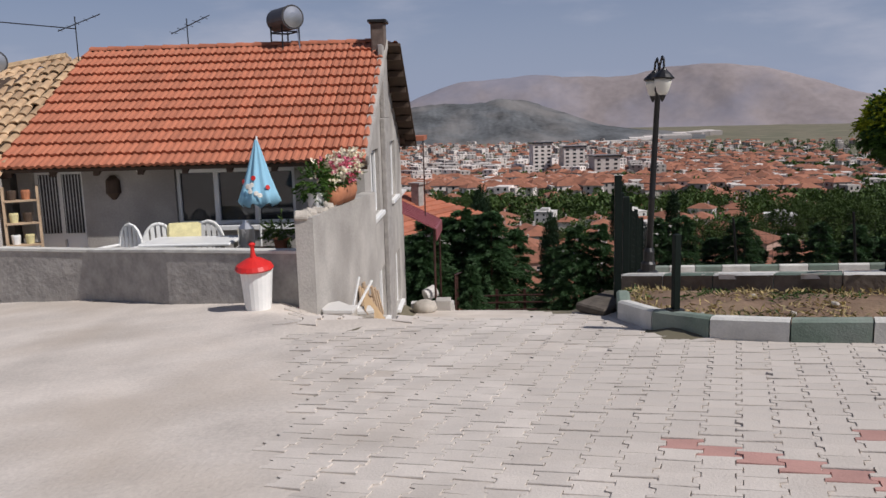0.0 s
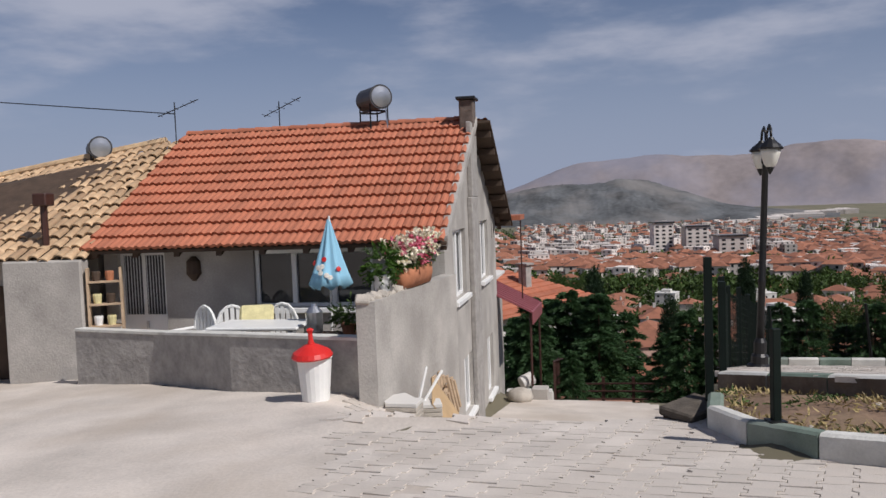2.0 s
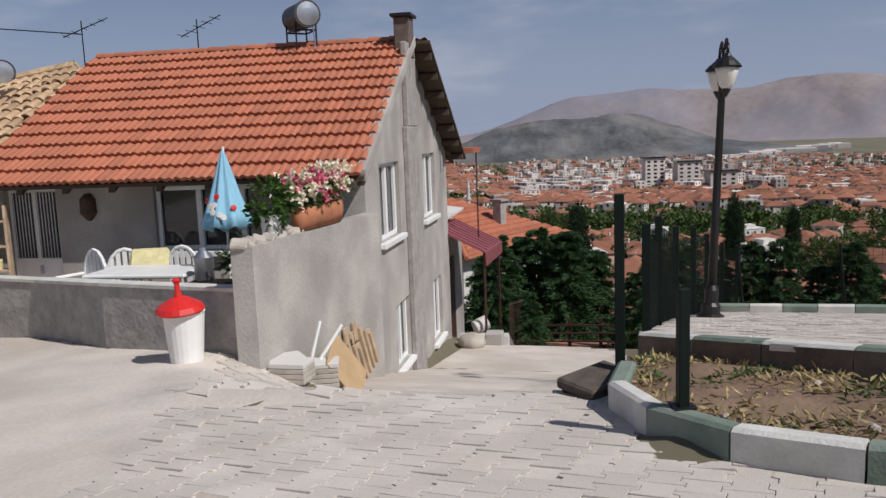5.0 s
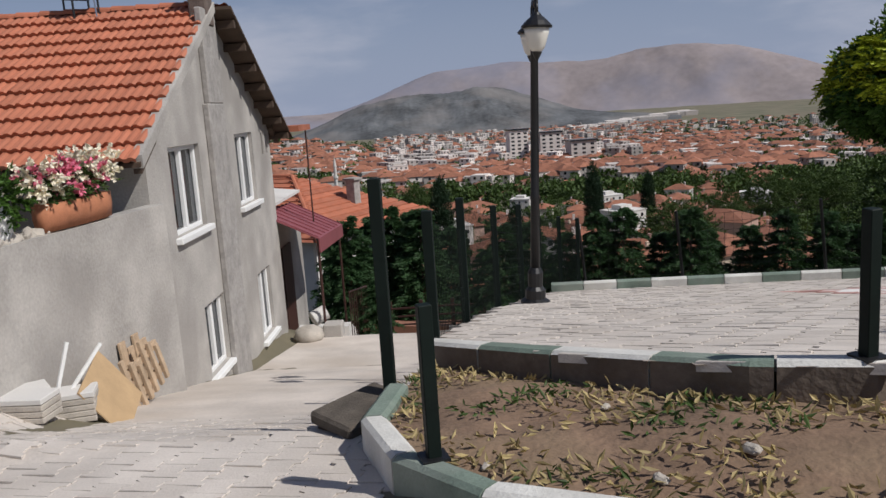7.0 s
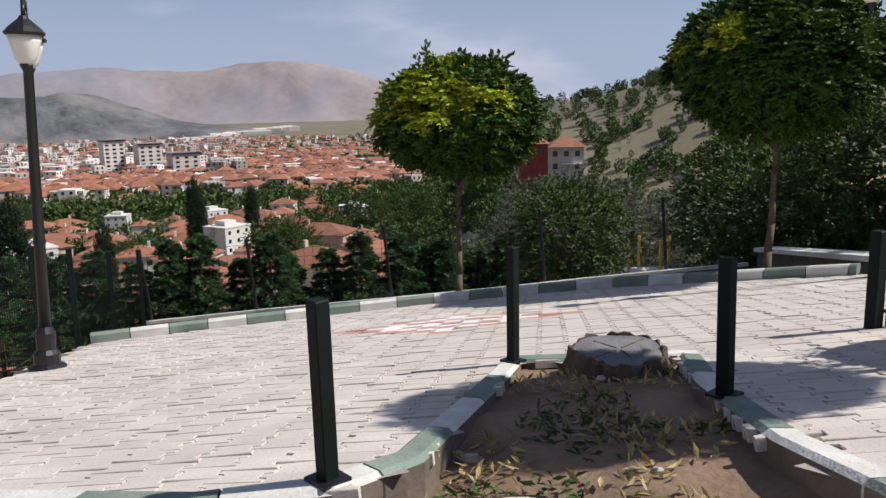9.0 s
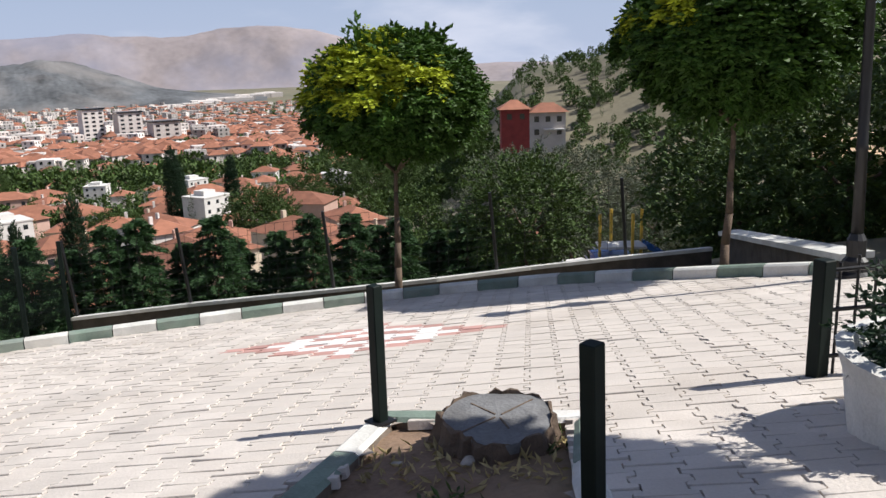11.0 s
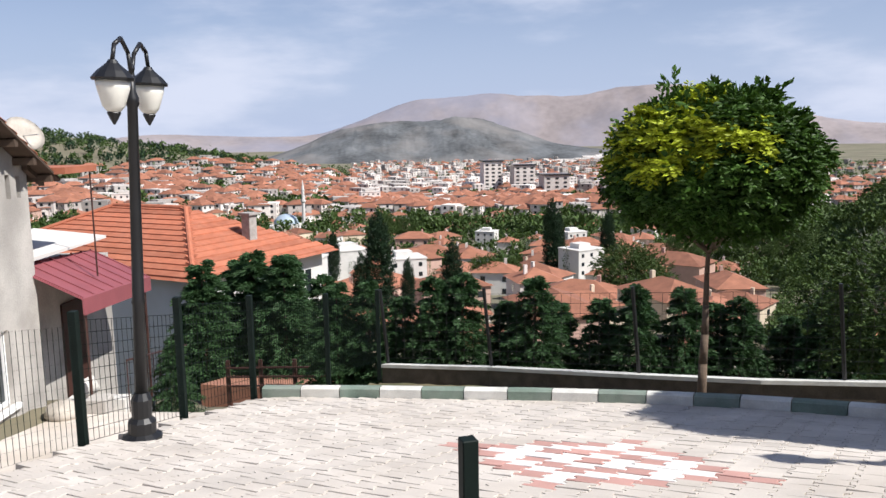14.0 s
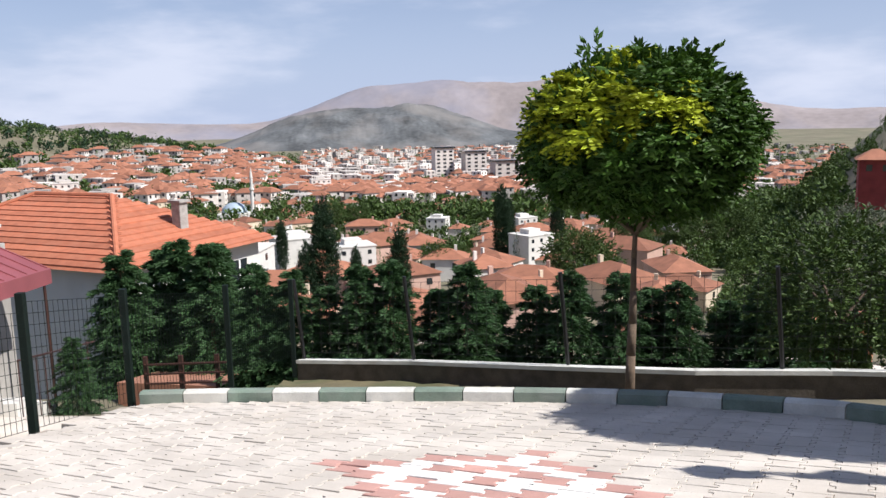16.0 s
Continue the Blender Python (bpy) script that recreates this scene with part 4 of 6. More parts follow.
kinds = [house_kind(10, 8, 5.6, False, 1, WALL_WHITE), house_kind(12, 9, 6.0, False, 2, WALL_CREAM), house_kind(8, 8, 5.4, False, 3, WALL_FAR), house_kind(13, 9, 5.6, False, 4, WALL_PINK),
         house_kind(11, 10, 9.0, True, 5, WALL_WHITE), house_kind(9, 9, 3.2, False, 6, WALL_FAR), house_kind(14, 12, 13.0, True, 7, WALL_FAR)]
LABELS = ["white two-storey town house with a red hipped roof", "cream two-storey town house with a red hipped roof", "pale small town house with a red hipped roof", "pinkish town house with a red hipped roof",
          "white flat-roofed town block with dark windows", "low town house with a broad red roof", "taller pale flat-roofed apartment block"]
for t, lb in zip(kinds, LABELS):
    tagged(t, lb)
spots = []
first = {}
tries = 0
while len(spots) < 290 and tries < 9000:
    tries += 1
    az = rng.uniform(-33, 40)
    r = 62 * math.exp(rng.random() ** 0.8 * math.log(560 / 62))
    if r < 105 and not (-7 < az < 20):
        continue
    if az > 19:
        continue
    x, y = r * math.sin(radians(az)), r * math.cos(radians(az))
    if any((x - a) ** 2 + (y - b) ** 2 < (10.5 if r < 150 else 12.5) ** 2 for a, b in spots) or (abs(az + 12.5) < 5 and r < 110):
        continue
    spots.append((x, y))
    k = rng.choices(range(7), (4, 5, 5, 5, 0.7, 5, 0.2 if r < 300 else 1.2))[0]
    z = land(x, y)
    if r < 110:
        k = rng.choice((1, 3, 5))
        z -= 0.6
    m = pose(x, y, z, 0, 0, rng.choice((0, 90, 180)) + rng.gauss(-az * 0.5, 16)) @ Matrix.Scale(0.78 if r < 150 else 0.92, 4)
    if k not in first:
        first[k] = True
        kinds[k].matrix_world = m
    else:
        copy_thing(kinds[k], m)
for x, y, rz in ((23, 156, 35), (-8, 135, 20), (30, 235, 25), (6, 260, -15)):
    copy_thing(kinds[4], pose(x, y, land(x, y) + 1.5, 0, 0, rz) @ Matrix.Scale(0.72, 4))
for k, t in enumerate(kinds):
    if k not in first:
        t.matrix_world = pose(60 + 20 * k, 300, land(60 + 20 * k, 300))

# farther roofs, too many and too small to pick apart
vw, fw, vr, fr, vd, fd = [], [], [], [], [], []
for _ in range(8200):
    az = rng.uniform(-34, 27)
    r = 430 * math.exp(rng.random() * math.log(1950 / 430))
    if (az > 12 and r > 1100 and rng.random() < 0.7) or (az > 19 and rng.random() < 0.6):
        continue
    if az < -9 and r > 930 - 20 * (-9 - az) + rng.gauss(0, 40):
        continue
    x, y = r * math.sin(radians(az)), r * math.cos(radians(az))
    if noise.noise(Vector((x / 70, y / 70, 4.0))) > 0.28:
        continue
    z = land(x, y)
    w, d = rng.uniform(7, 13), rng.uniform(6.5, 10)
    h = rng.choice((4, 5, 6, 7, 8, 8, 9, 13 if abs(az) < 9 and r > 600 else 6))
    a = rng.uniform(-0.6, 0.6) + rng.choice((0, math.pi / 2))
    c, s = math.cos(a), math.sin(a)
    P = lambda u, v, zz: (x + c * u - s * v, y + s * u + c * v, z + zz)
    n = len(vw)
    vw += [P(u, v, q) for q in (-6, h) for u, v in ((-w / 2, -d / 2), (w / 2, -d / 2), (w / 2, d / 2), (-w / 2, d / 2))]
    fw += [(n, n + 1, n + 5, n + 4), (n + 1, n + 2, n + 6, n + 5), (n + 2, n + 3, n + 7, n + 6), (n + 3, n, n + 4, n + 7), (n + 4, n + 5, n + 6, n + 7)]
    for st in range(max(1, int(h / 3))):
        zb = h - 2.2 - 2.9 * st
        for sx, sy in ((1, 0), (-1, 0), (0, 1), (0, -1)):
            ox, oy = sx * (w / 2 + 0.06), sy * (d / 2 + 0.06)
            for q in (-0.25, 0.22):
                ux, uy = ox + abs(sy) * q * w, oy + abs(sx) * q * d
                if (sx * c - sy * s) * x + (sx * s + sy * c) * y > 0:
                    continue
                n = len(vd)
                vd += [P(ux - abs(sy) * 0.65, uy - abs(sx) * 0.65, zb), P(ux + abs(sy) * 0.65, uy + abs(sx) * 0.65, zb),
                       P(ux + abs(sy) * 0.65, uy + abs(sx) * 0.65, zb + 1.4), P(ux - abs(sy) * 0.65, uy - abs(sx) * 0.65, zb + 1.4)]
                fd.append((n, n + 1, n + 2, n + 3))
    if h < 11 and rng.random() < 0.72:
        n = len(vr)
        vr += [P(u, v, h - 0.1) for u, v in ((-w / 2 - 0.6, -d / 2 - 0.6), (w / 2 + 0.6, -d / 2 - 0.6), (w / 2 + 0.6, d / 2 + 0.6), (-w / 2 - 0.6, d / 2 + 0.6))] + [P(-w / 5, 0, h + 2.1), P(w / 5, 0, h + 2.1)]
        fr += [(n, n + 1, n + 5, n + 4), (n + 2, n + 3, n + 4, n + 5), (n + 1, n + 2, n + 5), (n + 3, n, n + 4)]
ft = thing("distant_houses", Matrix(), "crowded pale houses with red roofs across the valley", "houses", kind="stuff")
for nm, v, f, k in (("distant_walls", vw, fw, WALL_FAR), ("distant_roofs", vr, fr, TILE_FAR), ("distant_windows", vd, fd, DARK_GLASS)):
    tagged(part(nm, raw(nm, v, f, k), None, ft), kind="stuff")

# trees between the houses and on the slopes
nr = np.random.default_rng(9)
for nm, material, count, az0, az1, r0, r1, size, label in (("town_trees", LEAF_BROAD, 5600, -34, 27, 150, 1900, 1.0, "dark green trees scattered between the town houses"),
                                                           ("slope_trees", LEAF_BROAD, 1900, 21, 62, 80, 420, 0.62, "green trees and scrub covering the near hillside"),
                                                           ("hill_pines", LEAF_CYPRESS, 1150, -40, -8, 640, 1150, 0.8, "dark pines along the crest above the town")):
    cs, ds = [], []
    while len(cs) < count:
        az, r = nr.uniform(az0, az1), r0 * math.exp(nr.random() * math.log(r1 / r0))
        x, y = r * math.sin(radians(az)), r * math.cos(radians(az))
        if noise.noise(Vector((x / 70, y / 70, 4.0))) < nr.uniform(-0.5, 0.5):
            continue
        if az < 21 and r < 300 and nr.random() < 0.72:
            continue
        hgt = nr.uniform(3.5, 8.5) * size * (1.0 if r > 300 else 0.65)
        rad = hgt * nr.uniform(0.32, 0.6)
        if nr.random() < 0.15:
            rad, hgt = hgt * 0.16, hgt * 1.3
        m = 260 if r < 260 else 110 if r < 500 else 36
        u = nr.normal(size=(m, 3))
        u /= np.linalg.norm(u, axis=1, keepdims=True)
        lob = np.array([1 + 0.3 * noise.noise(Vector(p * 1.8) + Vector((x, y, 0))) for p in u])[:, None]
        u *= nr.uniform(0.6, 1.05, (m, 1)) * lob
        c = np.array([x, y, land(x, y) + hgt * 0.5]) + u * np.array([rad, rad, hgt * 0.55])
        cs.append(np.concatenate([c - u * rad * 0.2, np.full((m, 1), rad * (0.28 if m == 260 else 0.42 if m == 110 else 0.72))], 1))
        ds.append(u + nr.normal(scale=0.6, size=(m, 3)))
    C, D = np.concatenate(cs), np.concatenate(ds)
    v, f = leaf_quads(np.zeros((len(C), 3)), D, 1.0, 0.9, nr, 0.1)
    v = (v.reshape(-1, 4, 3) * C[:, None, 3:] + C[:, None, :3]).reshape(-1, 3)
    tagged(new(nm, raw(nm, v.tolist(), f.tolist(), material)), label, "trees", kind="stuff")

# landmarks
m = thing("mosque", pose(-75, 330, land(-75, 330)) @ Matrix.Scale(0.62, 4), "mosque with a pale blue dome and one white minaret", "mosque")
part("wall", B(-9, 9, -9, 9, -6, 8, 0.2), WALL_WHITE, m)
part("dome", lathe([(8.2 * math.cos(a), 8 + 6.5 * math.sin(a)) for a in [math.pi / 2 * i / 10 for i in range(11)][:-1]] + [(0.1, 14.6)], 24), PURPLE_BLUE, m, "pale blue lead dome", True)
mn = part("minaret", lathe([(1.5, -6), (1.5, 9), (1.1, 10), (1.1, 22), (1.7, 22.8), (1.7, 24), (0.95, 24), (0.95, 30), (1.15, 30.2), (0.05, 37)], 12), WALL_WHITE, m)
mn.location = (13, -6, 0)
for x, y, h, w in ((12, 700, 30, 16), (38, 690, 26, 18), (60, 640, 20, 20)):
    t = thing("tower_block", pose(x, y, land(x, y), 0, 0, 12), "tall pale apartment block with dark window bands", "building", "tower blocks")
    part("wall", B(-w / 2, w / 2, -8, 8, -8, h), WALL_FAR, t)
    part("roof", B(-w / 2 - 1, w / 2 + 1, -9, 9, h, h + 1.2), DARK_GLASS, t)
    for s in range(int(h / 3.2)):
        for c in range(3):
            xx = -w / 2 + (c + 0.5) * w / 3
            part("window", B(xx - 1.3, xx + 1.3, -8.15, -8.0, s * 3.2 + 0.8, s * 3.2 + 2.3), DARK_GLASS, t)
gv, gf = [], []
for k in range(34):
    a, b = rng.uniform(5.2, 12.6), rng.uniform(0, 1)
    r = 1750 + 95 * (a - 5.2) + 160 * b
    x, y = r * math.sin(radians(a)), r * math.cos(radians(a))
    w, d, z = rng.uniform(14, 40), rng.uniform(8, 20), land(x, y) + 0.012 * (r - 1700)
    n = len(gv)
    gv += [(x - w, y - d, z - 15), (x + w, y - d, z - 15), (x + w, y + d, z - 15), (x - w, y + d, z - 15), (x - w, y - d, z + 3), (x + w, y - d, z + 3), (x + w, y + d, z + 4), (x - w, y + d, z + 4)]
    gf += [(n, n + 1, n + 5, n + 4), (n + 1, n + 2, n + 6, n + 5), (n + 2, n + 3, n + 7, n + 6), (n + 3, n, n + 4, n + 7), (n + 4, n + 5, n + 6, n + 7)]
tagged(new("greenhouses", raw("greenhouses", gv, gf, WALL_FAR)), "white rows of distant greenhouses at the foot of the mountains", "greenhouse", kind="stuff")

# ---- the hipped house below the lane ----
NH = pose(-10.6, 44.3, 0.55, 0, 0, -25)
nh = thing("neighbour_house", NH, "pale house with a broad red hipped roof below the lane", "house")
part("wall", B(-7.5, 6.2, -4.3, 4.3, -12, -4.6), WALL_GREY, nh)
part("wall", B(6.2, 6.35, -4.3, 4.3, -12, -4.6), WALL_WHITE, nh, "white side wall")
RX0, RX1, RY, RZ0, RZ1 = -8.2, 7.0, 4.9, -4.55, -2.25
hx0, hx1 = RX0 + 5.2, RX1 - 5.2
bm = bmesh.new()
lo = [bm.verts.new(c) for c in ((RX0, -RY, RZ0), (RX1, -RY, RZ0), (RX1, RY, RZ0), (RX0, RY, RZ0))]
hi = [bm.verts.new((hx0, 0, RZ1)), bm.verts.new((hx1, 0, RZ1))]
for f in ((lo[0], lo[1], hi[1], hi[0]), (lo[2], lo[3], hi[0], hi[1]), (lo[1], lo[2], hi[1]), (lo[3], lo[0], hi[0]), (lo[3], lo[2], lo[1], lo[0])):
    bm.faces.new(f)
rf = part("roof", bm, TILE, nh)
for k in range(13):
    t = (k + 0.5) / 13
    for sg in (-1,):
        y, z = sg * RY * (1 - t), RZ0 + (RZ1 - RZ0) * t
        part("course", prism([(RX0 + 5.2 * t, y - 0.02), (RX1 - 5.2 * t, y - 0.02), (RX1 - 5.2 * t, y + 0.38), (RX0 + 5.2 * t, y + 0.38)], lambda a, b: z + (b - y) * 0.46, lambda a, b: z + (b - y) * 0.34 + 0.07), TILE, rf)
    x, z = RX1 - 5.2 * t, RZ0 + (RZ1 - RZ0) * t
    part("course", prism([(x + 0.02, -RY * (1 - t)), (x + 0.02, RY * (1 - t)), (x - 0.36, RY * (1 - t)), (x - 0.36, -RY * (1 - t))], lambda a, b: z + (x - a) * 0.43, lambda a, b: z + (x - a) * 0.31 + 0.07), TILE, rf)
for p, q in (((RX0, -RY, RZ0), (hx0, 0, RZ1)), ((RX1, -RY, RZ0), (hx1, 0, RZ1)), ((hx0, 0, RZ1), (hx1, 0, RZ1))):
    part("hip_tile", Tb(Vector(p) + Vector((0, 0, 0.06)), Vector(q) + Vector((0, 0, 0.06)), 0.11, seg=8), TILE, rf)
c = part("chimney", B(4.6, 5.1, 0.6, 1.1, -4.0, -2.5, 0.02), CEMENT_ROUGH, nh)
part("cap", B(4.5, 5.2, 0.5, 1.2, -2.5, -2.4), CEMENT_ROUGH, c)
for x, z in ((-2.6, -5.9), (-5.6, -7.0)):
    part("window", B(x, x + 0.75, -4.36, -4.2, z, z + 0.55), DARK_GLASS, nh)
for y in (-3.2, -0.6, 2.2):
    w = part("window", B(6.3, 6.42, y, y + 1.1, -6.6, -5.3), DARK_GLASS, nh)
    part("frame", B(6.4, 6.45, y + 0.5, y + 0.6, -6.6, -5.3), PVC, w)

# ---- the old tiled house beside ----
oh = thing("old_house", pose(-9.4, 14.2, 0, 0, 0, 6), "old low house under weathered ochre barrel tiles", "house")
part("wall", B(-8.0, 0.3, -0.9, 3.5, -3, 0.8), CEMENT, oh)
od = part("door", B(-2.3, -1.4, -0.95, -0.9, -1.4, 0.3), DARK_WOOD, oh)
OX0, OX1, OY0, OY1, OZ0, OZ1 = -8.4, 0.55, -1.4, 2.5, 0.9, 3.0
part("roof", prism([(OX0, OY0), (OX1 + 0.0, OY0), (OX1 + 0.0, OY1), (OX0, OY1)], lambda x, y: OZ0 - 0.14 + (OZ1 - OZ0) * (y - OY0) / (OY1 - OY0) - 0.15 * max(0, -x) * (y - OY0) / (OY1 - OY0), lambda x, y: OZ0 - 0.02 + (OZ1 - OZ0) * (y - OY0) / (OY1 - OY0) - 0.15 * max(0, -x) * (y - OY0) / (OY1 - OY0)), DARK_WOOD, oh)
sl = math.atan2(OZ1 - OZ0, OY1 - OY0)


def barrel_mesh(name, material):
    verts, faces = [], []
    for y, r, dz in ((0.0, 0.075, 0.0), (-0.44, 0.098, 0.035)):
        verts += [(r * math.cos(math.pi * i / 6), y, dz + r * 0.72 * math.sin(math.pi * i / 6)) for i in range(7)]
    verts += [(v[0] * 0.82, v[1], v[2] * 0.75) for v in verts[7:14]]
    for a in (0, 7):
        faces += [(a + i, a + 7 + i, a + 8 + i, a + i + 1) for i in range(6)]
    return raw(name, verts, faces, material)


bt = barrel_mesh("barrel_tile", TILE_OLD)
rng = random.Random(4)
verts, faces, made = [], [], 0
L = (OY1 - OY0) / math.cos(sl)
for r in range(int(L / 0.36) + 1):
    for c in range(45):
        x = OX1 - 0.1 - c * 0.208 + rng.uniform(-0.02, 0.02)
        s = r * 0.36 + rng.uniform(-0.04, 0.04)
        y, z = OY1 - s * math.cos(sl), OZ1 - s * math.sin(sl) + rng.uniform(0, 0.02) - 0.15 * max(0, -x) * (y - OY0) / (OY1 - OY0)
        m = Matrix.Translation((x, y, z)) @ Euler((sl + rng.uniform(-0.05, 0.03), rng.uniform(-0.1, 0.1), rng.uniform(-0.07, 0.07))).to_matrix().to_4x4()
        if c < 20 and made < 300:
            ob = new("barrel_tile", bt)
            ob.parent = oh
            ob.matrix_local = m
            made += 1
        else:
            a = len(verts)
            verts += [tuple(m @ v.co) for v in bt.vertices]
            faces += [tuple(a + i for i in p.vertices) for p in bt.polygons]
tagged(part("far_tiles", raw("far_tiles", verts, faces, TILE_OLD), None, oh), kind="stuff")
part("ridge_cap", Tb((OX0, OY1, OZ1 - 0.15 * 8.4 + 0.05), (0, OY1, OZ1 + 0.05), 0.1, seg=8), TILE_OLD, oh)
part("side_wall", B(-0.95, 0.5, -1.75, -1.5, -2.2, 0.78, 0.03), CEMENT, oh, "pale rendered side wall of the terrace")
pipe = part("stove_pipe", Tb((-0.4, -1.3, 0.6), (-0.4, -1.3, 1.75), 0.06), BROWN_STEEL, oh, "rusty stove pipe")
part("cowl", B(-0.53, -0.27, -1.43, -1.17, 1.7, 1.92, 0.02), BROWN_STEEL, pipe)


# ---- lamps, posts and fences ----
def lantern(parent, off):
    """A hanging four-sided lantern head: curved arm, dark cap, pale glass and finial."""
    x, y, z = off
    s = math.copysign(1, y)
    bm = bmesh.new()
    pts = [Vector((0, 0, 0.0)), Vector((0, s * 0.06, 0.2)), Vector((0, s * 0.2, 0.3)), Vector((0, s * 0.33, 0.24)), Vector((0, y, 0.12))]
    for p, q in zip(pts, pts[1:]):
        tube(bm, p + Vector((0, 0, z)), q + Vector((0, 0, z)), 0.018, seg=8)
    arm = part("arm", bm, BLACK_STEEL, parent, smooth=True)
    cap = part("cap", lathe([(0.16, 0.0), (0.165, 0.02), (0.12, 0.07), (0.05, 0.13), (0.03, 0.16)], 12), BLACK_STEEL, arm)
    gl = part("glass", lathe([(0.05, -0.24), (0.085, -0.2), (0.125, -0.06), (0.135, -0.001)], 12), LAMP_GLASS, arm, "frosted glass bowl", True)
    fin = part("finial", lathe([(0.008, -0.34), (0.03, -0.3), (0.055, -0.25), (0.05, -0.241)], 10), BLACK_STEEL, arm)
    for o in (cap, gl, fin):
        o.location = (x, y, z - 0.04)


def street_lamp(x, y, z, h, rz):
    t = thing("street_lamp", pose(x, y, z, 0, 0, 0) @ pose(0, 0, 0, 0, 2.3, rz), "black cast park lamp with two hanging lanterns", "lamp", "park lamps")
    part("base", lathe([(0.17, -0.1), (0.17, 0.03), (0.12, 0.06), (0.12, 0.16), (0.085, 0.2), (0.09, 0.36), (0.06, 0.42)], 12), BLACK_STEEL, t, smooth=False)
    part("pole", lathe([(0.055, 0.4), (0.05, 1.2), (0.06, 1.22), (0.05, 1.26), (0.042, h - 0.35), (0.055, h - 0.33), (0.055, h - 0.28), (0.03, h - 0.22), (0.025, h - 0.08)], 12), BLACK_STEEL, t, smooth=True)
    for s in (-1, 1):
        lantern(t, (0, s * 0.37, h - 0.12))
    part("finial", lathe([(0.012, h - 0.08), (0.03, h - 0.04), (0.012, h), (0.003, h + 0.05)], 8), BLACK_STEEL, t)


street_lamp(1.93, 13.1, plaza_z(1.93, 13.1), 3.22, 2)
street_lamp(10.24, 10.75, plaza_z(10.24, 10.75), 3.22, 75)


def short_post(x, y, z, h, lean=(0, 0)):
    t = thing("steel_post", pose(x, y, z, lean[0], lean[1], 20), "short dark green square steel post set in the kerb", "post", "short posts round the bed")
    part("tube", B(-0.03, 0.03, -0.03, 0.03, -0.15, h, 0.004), GREEN_STEEL, t)
    part("foot", B(-0.06, 0.06, -0.06, 0.06, 0.0, 0.012), BLACK_STEEL, t)


short_post(1.3, 7.16, road_z(1.3, 7.16) + 0.2, 0.68)
short_post(3.2, 7.42, plaza_z(3.2, 7.42) + 0.015, 0.66, (2, -2))
short_post(4.875, 9.21, plaza_z(4.875, 9.21) + 0.015, 0.74, (0, 0))
short_post(5.0, 7.46, plaza_z(5.0, 7.46) + 0.015, 0.62, (0, -2))
short_post(3.62, 6.24, road_z(3.62, 6.24) + 0.2, 0.45)

FENCE = [(0.98, 8.4, 1.25, -0.29), (1.17, 9.3, 0.95, None), (1.3, 10.9, 1.15, None), (1.55, 12.9, 1.2, None), (1.85, 14.4, 1.3, None), (2.15, 15.9, 1.3, None), (2.6, 18.3, 1.3, None), (3.1, 20.4, 1.35, None)]
fence = thing("mesh_fence", Matrix(), "dark green wire mesh fence on square posts along the square", "fence")
fpts = []
for x, y, h, z in FENCE:
    z = plaza_z(x, y) - 0.05 if z is None else z
    fpts.append((Vector((x - 0.05, y, z)), h))
    part("post", B(x - 0.085, x - 0.015, y - 0.035, y + 0.035, z - 0.3, z + h, 0.004), GREEN_STEEL, fence)


def wires(a, b, h, up, step_h, step_v, r=0.0035):
    verts, faces = [], []

    def wire(p, q):
        n = len(verts)
        for e in (p, q):
            verts.extend([(e.x + r, e.y, e.z), (e.x, e.y, e.z + r), (e.x - r, e.y, e.z), (e.x, e.y, e.z - r)] if abs((q - p).z) < 0.3 else
                         [(e.x + r, e.y, e.z), (e.x, e.y + r, e.z), (e.x - r, e.y, e.z), (e.x, e.y - r, e.z)])
        faces.extend([(n + i, n + (i + 1) % 4, n + 4 + (i + 1) % 4, n + 4 + i) for i in range(4)])
    n = int((b - a).length / step_v)
    for i in range(n + 1):
        p = a.lerp(b, i / n)
        wire(p + Vector((0, 0, up)), p + Vector((0, 0, h)))
    m = int((h - up) / step_h)
    for j in range(m + 1):
        z = Vector((0, 0, up + (h - up) * j / m))
        wire(a + z, b + z)
    return verts, faces


for (a, h0), (b, h1) in list(zip(fpts, fpts[1:]))[1:]:
    v, f = wires(a, b, min(h0, h1) - 0.08, 0.05, 0.1, 0.07, 0.0028)
    part("mesh_panel", raw("mesh_panel", v, f, GREEN_STEEL), None, fence)

DARK_STONE = mat("dark_stone", (0.09, 0.075, 0.06), 0.95, 0.4, 5, 0.8)
LOW_WALL = [(3.1, 20.4), (5.0, 19.75), (7.3, 18.4), (8.8, 17.6), (10.4, 17.2), (11.8, 16.6), (13.1, 15.8)]
lw = tagged(thing("wall_low", Matrix(), "low dark stone wall with a pale concrete coping below the verge", "wall"), kind="structure")
for (x0, y0), (x1, y1) in zip(LOW_WALL, LOW_WALL[1:]):
    t = Vector((x1 - x0, y1 - y0)).normalized()
    n = Vector((-t.y, t.x)) * 0.22
    q = [(x0, y0), (x1, y1), (x1 + n.x, y1 + n.y), (x0 + n.x, y0 + n.y)]
    part("panel", prism(q, lambda x, y: plaza_z(x, y) - 1.6, lambda x, y: plaza_z(x, y) - 0.12), DARK_STONE, lw)
    o = n * 0.15
    q = [(x0 - o.x, y0 - o.y), (x1 - o.x, y1 - o.y), (x1 + n.x + o.x, y1 + n.y + o.y), (x0 + n.x + o.x, y0 + n.y + o.y)]
    part("coping", prism(q, lambda x, y: plaza_z(x, y) - 0.119, lambda x, y: plaza_z(x, y) - 0.06), KERB_WHITE, lw)
